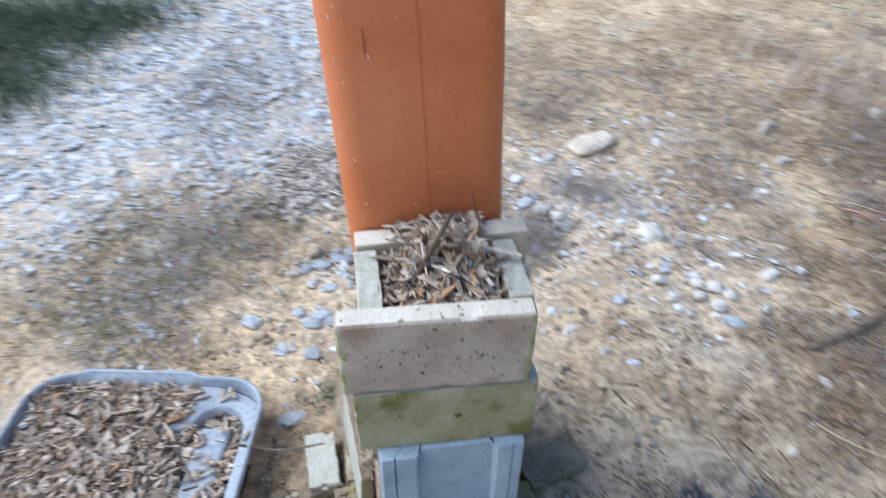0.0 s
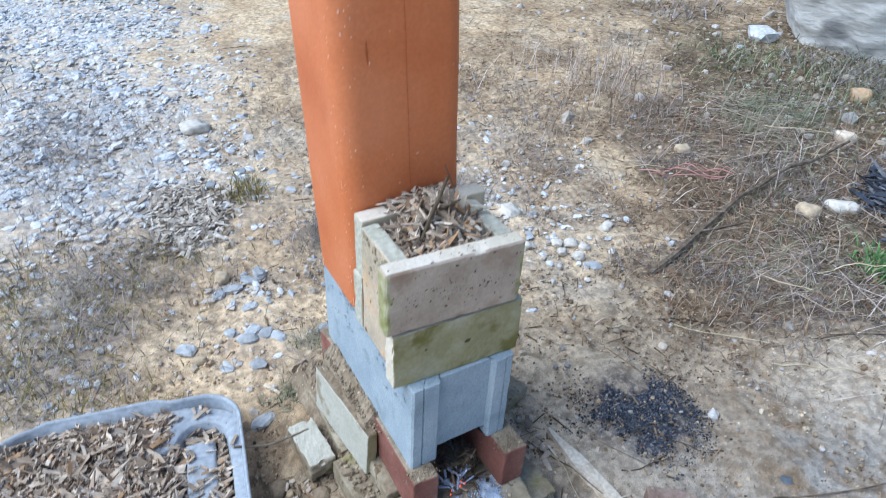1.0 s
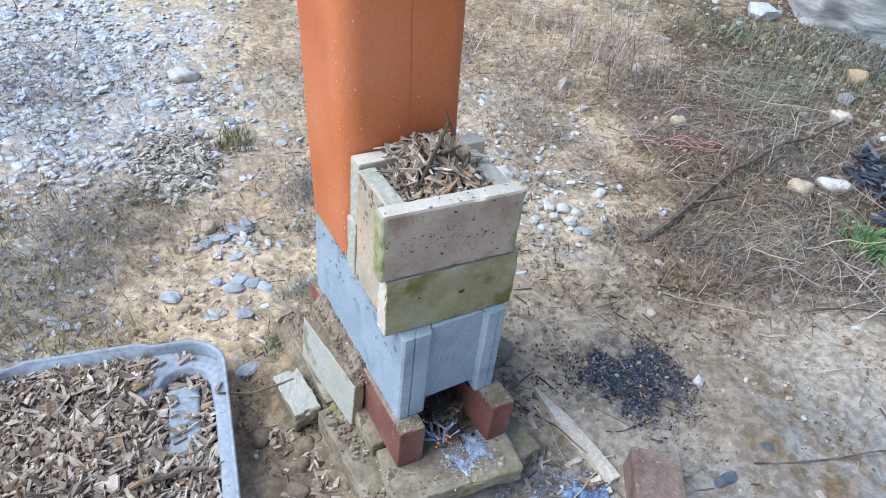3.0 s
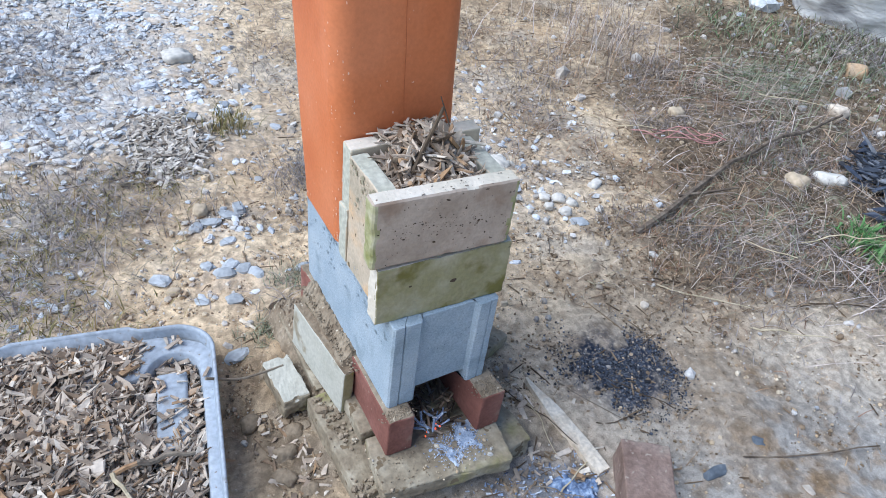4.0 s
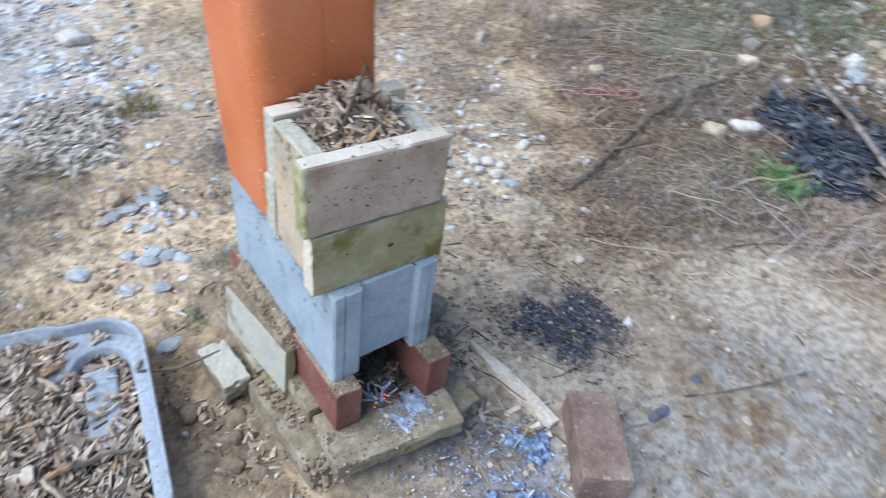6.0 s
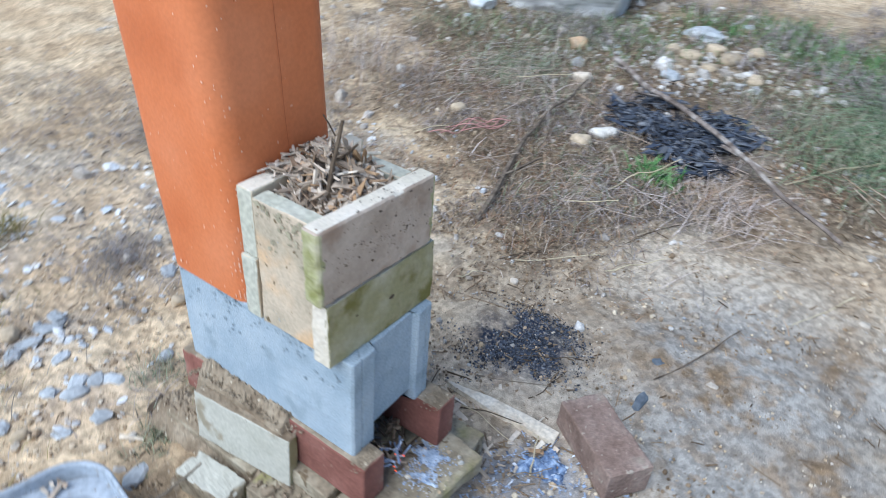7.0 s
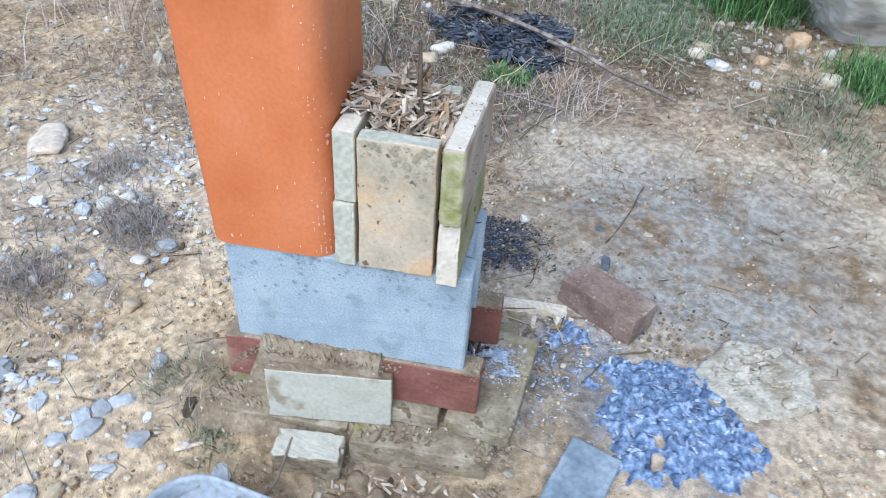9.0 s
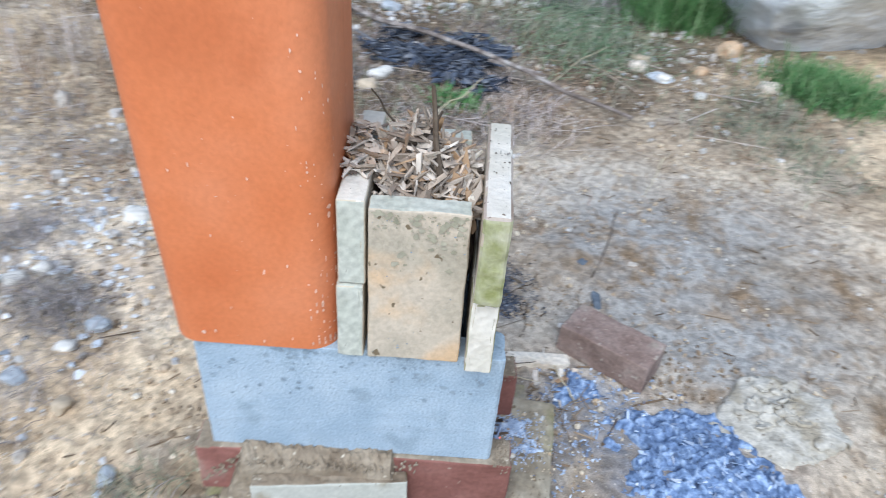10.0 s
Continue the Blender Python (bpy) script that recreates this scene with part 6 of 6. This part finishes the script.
def lodged(name, n, cx, cy, rx, ry, way, spread, length, mat, label, width=1.0):
    """Long stems lying combed one way over the ground, arched a little."""
    p = np.column_stack([rng.normal(cx, rx, n), rng.normal(cy, ry, n)])
    a = np.radians(rng.normal(way, spread, n))
    L, w, arch = length * rng.uniform(0.5, 1.3, n), rng.uniform(0.0016, 0.0036, n) * width, rng.uniform(0.004, 0.036, n)
    d, side = np.stack([np.cos(a), np.sin(a)], -1), np.stack([-np.sin(a), np.cos(a)], -1)
    bow = rng.normal(0, 0.10, n)
    rows = []
    for t in (0.0, 0.3, 0.65, 1.0):
        mid = p + d * (L * t)[:, None] + side * (bow * L * t * t)[:, None]
        z = ground_z(mid[:, 0], mid[:, 1]) + 0.006 + arch * 4 * t * (1 - 0.9 * t)
        for k in (-1, 1):
            rows.append(np.column_stack([mid + side * (k * w * (1 - 0.8 * t) / 2)[:, None], z]))
    v = np.stack(rows, 1).reshape(-1, 3)
    f = (np.array([(0, 1, 3, 2), (2, 3, 5, 4), (4, 5, 7, 6)])[None] + 8 * np.arange(n)[:, None, None]).reshape(-1, 4)
    return pydata(name, v.tolist(), f.tolist(), mat, label, "straw")


lodged("lodged_straw", 260, 1.95, 1.02, 0.20, 0.15, -55, 24, 0.28, STRAW, "long bleached straw lying combed over the weeds")
lodged("lodged_straw", 90, 1.45, 0.60, 0.30, 0.20, 20, 90, 0.13, STRAW, "loose bleached straw strewn over grey weeds")
lodged("lodged_straw", 170, 1.32, 0.20, 0.14, 0.10, 150, 50, 0.16, STRAW, "pale straw lying beside a small green weed")
lodged("lodged_straw", 260, 1.40, -0.14, 0.16, 0.10, -30, 45, 0.17, STRAW, "yellowed straw lying at the edge of the silt")
lodged("lodged_grass", 620, 2.95, -0.46, 0.30, 0.13, -80, 22, 0.26, LUSH, "long green grass combed flat over the ground", 1.9)
lodged("lodged_grass", 620, 2.25, -0.46, 0.20, 0.14, -60, 40, 0.16, LUSH, "green grass lying among grey weeds", 1.5)
lodged("lodged_grass", 150, 2.10, 1.02, 0.16, 0.09, -60, 30, 0.18, LUSH, "thin green grass lying among straw")


p = scatter(90, 0.8, 2.6, -1.2, 1.9, lambda x, y: 0.05 + weeds_at(x, y))
v, f = many_boxes(on_ground(p, 0.012 + 0.03 * rng.random(len(p))), np.column_stack([rng.uniform(0.06, 0.26, len(p)), rng.uniform(0.0016, 0.0032, len(p)), rng.uniform(0.0012, 0.0024, len(p))]), 0.12, 0.12)
pydata("loose_straw", v, f, STRAW, "long bleached straws lying crosswise", "straw")


def tufts(name, spots, per, spread, length, width, lean, label, mat=GRASS):
    c = np.array([(x, y) for x, y, *_ in spots])
    k = rng.integers(0, len(c), per)
    p = c[k] + rng.normal(0, 1, (per, 2)) * spread
    return blades(name, p, length, width, lean, mat, label, curl=0.65)


blades("far_weeds", scatter(5200, 2.7, 5.0, -2.0, 2.4, lambda x, y: np.clip(0.2 + 0.8 * wobble(x, y, 6, 4), 0, 1)), 0.12, 0.006, 1.15, GREY_HAY, "grey-brown dead weeds beyond the boulders", "weeds")
tufts("green_grass", [(3.4, -0.4), (3.7, -0.6), (3.3, -0.1), (3.9, 0.1), (3.6, 0.5)], 900, 0.16, 0.13, 0.006, 1.0, "dark green weeds beyond the cobbles")
tufts("green_grass", [(2.74, -1.02), (2.62, -0.95), (2.70, -1.10), (2.82, -0.92), (2.64, -1.05)], 2000, 0.080, 0.24, 0.0052, 0.60, "bright green grass tuft beside the boulder")
tufts("green_grass", [(1.80, -1.32), (1.88, -1.38), (1.74, -1.40)], 2200, 0.085, 0.11, 0.005, 0.85, "dark green grass tuft below the boulder")
tufts("green_grass", [(2.3, -0.45), (2.15, -0.30), (2.45, -0.60), (2.5, -0.25), (2.2, -0.72), (2.0, -0.5), (2.6, -0.1)], 1300, 0.17, 0.10, 0.0038, 1.1, "dull green grass among grey weeds", DULL_GREEN)
tufts("green_grass", [(1.46, 0.06), (1.44, 0.02), (1.49, 0.10)], 150, 0.030, 0.062, 0.009, 0.95, "small green weed with broad leaves")
tufts("green_grass", [(2.1, 0.92), (2.25, 1.05), (2.6, 1.62), (2.45, 1.5), (1.95, 0.80)], 650, 0.15, 0.10, 0.004, 1.1, "thin green grass among straw", DULL_GREEN)
tufts("green_grass", [(2.75, 1.15), (2.95, 1.05), (3.05, 1.25), (2.6, 0.95), (2.85, 0.80)], 900, 0.20, 0.10, 0.004, 1.15, "dark green weeds in front of the boulder", DULL_GREEN)
tufts("green_grass", [(2.9, 0.75), (3.1, 0.95), (2.75, 0.60), (2.6, 1.35), (3.2, 0.7)], 450, 0.22, 0.10, 0.004, 1.2, "dark green weeds at the edge of dry grass")
tufts("green_grass", [(-0.04, 1.30), (-0.02, 1.33)], 150, 0.040, 0.075, 0.0030, 0.85, "small yellow-brown grass tuft on sand", SALLOW)
tufts("green_grass", [(-0.55, 0.60), (-0.62, 0.75), (-0.45, 0.95), (-0.35, 1.08), (-0.78, 0.72), (-0.82, 0.92), (-0.66, 0.98), (-0.72, 1.15)], 1500, 0.10, 0.050, 0.0024, 1.2, "faded green grass blades among slate", SALLOW)
tufts("green_grass", [(-0.07, 0.545), (-0.05, 0.52), (-0.09, 0.57)], 200, 0.030, 0.040, 0.0018, 1.0, "small grey-green weed on sand behind the stove", DULL_GREEN)
tufts("green_grass", [(-0.17, 0.43), (-0.19, 0.40)], 240, 0.026, 0.028, 0.002, 1.1, "low grey-green weed beside the base", DULL_GREEN)
tufts("dry_weeds", [(0.36, 0.88), (0.40, 0.92), (0.33, 0.84), (0.62, 1.03), (0.56, 1.10), (0.09, 0.98), (0.12, 1.03)], 1400, 0.045, 0.060, 0.0018, 1.15, "grey-brown dry weed tufts on sand", GREY_HAY)
tufts("green_grass", [(-1.24, 2.65), (-1.5, 2.8), (-1.05, 2.75), (-1.4, 2.5), (-1.7, 2.7), (-1.35, 2.0), (-1.5, 2.15)], 3600, 0.17, 0.13, 0.006, 1.0, "dark grey-green weeds at the edge of the gravel", SHADE_GREEN)
tufts("green_grass", [(1.25, 0.20), (1.40, 0.25), (1.15, 0.32), (1.32, 0.12), (1.5, 0.42), (1.7, 0.55)], 420, 0.11, 0.07, 0.0030, 1.15, "dull green weeds in matted dry grass", DULL_GREEN)
tufts("green_grass", [(1.35, -1.0), (1.5, -0.95), (1.2, -1.1), (1.62, -1.08)], 900, 0.11, 0.08, 0.003, 1.2, "dull green weeds on pale silt", DULL_GREEN)

p = scatter(1000, 1.3, 2.7, -0.5, 0.9, lambda x, y: np.clip(1.3 * bump_at(x, y, 1.94, 0.13, 0.38, 0.20, 0.75) * (0.7 + 1.2 * wobble(x, y, 11, 3)) - 0.20, 0, 1))
spots, size = on_ground(p, 0.010 + 0.03 * rng.random(len(p))), np.column_stack([rng.uniform(0.02, 0.09, len(p)), rng.uniform(0.004, 0.022, len(p)), rng.uniform(0.0015, 0.0045, len(p))])
heap_of = thing("charred_twigs", "heap of charred black twigs and bark on burnt earth", "twigs")
v, f = many_boxes(spots[260:], size[260:], 0.22)
pydata("charred_litter", v, f, CHARCOAL, parent=heap_of)
pieces("charred_twig", heap_of, spots[:260], size[:260], CHARRED, 0.25)
p = scatter(9500, 0.2, 0.75, -0.2, 0.25, lambda x, y: char_at(x, y))
v, f = many_stones(on_ground(p, 0.001), np.exp(rng.normal(-6.0, 0.45, (len(p), 1))) * np.column_stack([rng.uniform(0.7, 1.8, len(p)), rng.uniform(0.6, 1.2, len(p)), rng.uniform(0.3, 0.8, len(p))]))
pydata("charcoal_bits", v, f, CHARCOAL, "crumbled charcoal on a burnt patch", "charcoal")


def ash_height(x, y):
    """The heap's rise over the ground: a low mound of matted, folded flakes."""
    a = ash_at(x, y)
    u, v = x + 0.012 * wobble(x, y, 60, 1), y + 0.012 * wobble(x, y, 60, 6)
    folds = 1 - np.abs(wobble(u * 0.6 + v, v - u, 90, 2))
    return 0.042 * bump_at(x, y, 0.02, -0.40, 0.12, 0.13, 0.5) + np.clip(a * 3, 0, 1) * (0.015 * folds ** 2 + 0.005 * wobble(x, y, 190, 7) + 0.002 * wobble(x, y, 320, 3)) - 0.016 * (1 - np.clip(a * 5, 0, 1))


def build_ash_heap():
    heap = thing("ash_heap", "low heap of flaky blue-white wood ash on the earth", "ash", kind="stuff")
    xs, ys = np.arange(-0.20, 0.32, 0.0027), np.arange(-0.60, -0.08, 0.0027)
    X, Y = np.meshgrid(xs, ys)
    Z = ground_z(X, Y) + ash_height(X, Y)
    w, h = len(xs), len(ys)
    k = (np.arange(h - 1)[:, None] * w + np.arange(w - 1)[None]).ravel()
    pydata("ash_bed", np.stack([X, Y, Z], -1).reshape(-1, 3).tolist(), np.stack([k, k + 1, k + 1 + w, k + w], -1).tolist(), ASH_BED, parent=heap, smooth=True)
    p = scatter(130, -0.2, 0.32, -0.6, -0.08, lambda x, y: np.clip(ash_at(x, y) * 1.6, 0, 1))
    z = on_ground(p, np.clip(ash_height(p[:, 0], p[:, 1]), 0.001, 1) + 0.002)
    v, f = many_boxes(z, np.column_stack([np.exp(rng.normal(-4.65, 0.45, len(p))), np.exp(rng.normal(-5.4, 0.4, len(p))), rng.uniform(0.0006, 0.0018, len(p))]), 0.38, 0.5)
    pydata("ash_flakes", v, f, ASH, parent=heap)
    p = scatter(900, -0.3, 0.40, -0.7, 0.0, lambda x, y: clear_of_things(x, y) * dust_at(x, y))
    v, f = many_boxes(on_ground(p, 0.003), np.column_stack([np.exp(rng.normal(-5.3, 0.5, len(p))), np.exp(rng.normal(-5.9, 0.4, len(p))), rng.uniform(0.0005, 0.0012, len(p))]), 0.25, 0.5)
    pydata("ash_specks", v, f, ASH, parent=heap)


build_ash_heap()
p = scatter(700, -0.45, 0.05, 1.05, 1.45, lambda x, y: bump_at(x, y, -0.23, 1.25, 0.085, 0.13))
v, f = many_boxes(on_ground(p, 0.004 + 0.012 * rng.random(len(p))), np.column_stack([rng.uniform(0.015, 0.045, len(p)), rng.uniform(0.005, 0.014, len(p)), rng.uniform(0.002, 0.004, len(p))]), 0.3)
pydata("spilled_chips", v, f, PALE_CHIPS, "small spill of wood chips on the ground", "wood chips")
p = scatter(120, -0.32, 0.35, -0.25, 0.42, lambda x, y: clear_of_things(x, y) * (0.9 * bump_at(x, y, -0.225, 0.10, 0.06, 0.10) + 0.5 * bump_at(x, y, 0.22, -0.05, 0.07, 0.12)))
v, f = many_boxes(on_ground(p, 0.005), np.column_stack([rng.uniform(0.008, 0.035, len(p)), rng.uniform(0.003, 0.012, len(p)), rng.uniform(0.0015, 0.003, len(p))]), 0.25)
pydata("stray_chips", v, f, CHIPS, "stray wood chips on the earth beside the stove", "wood chips")
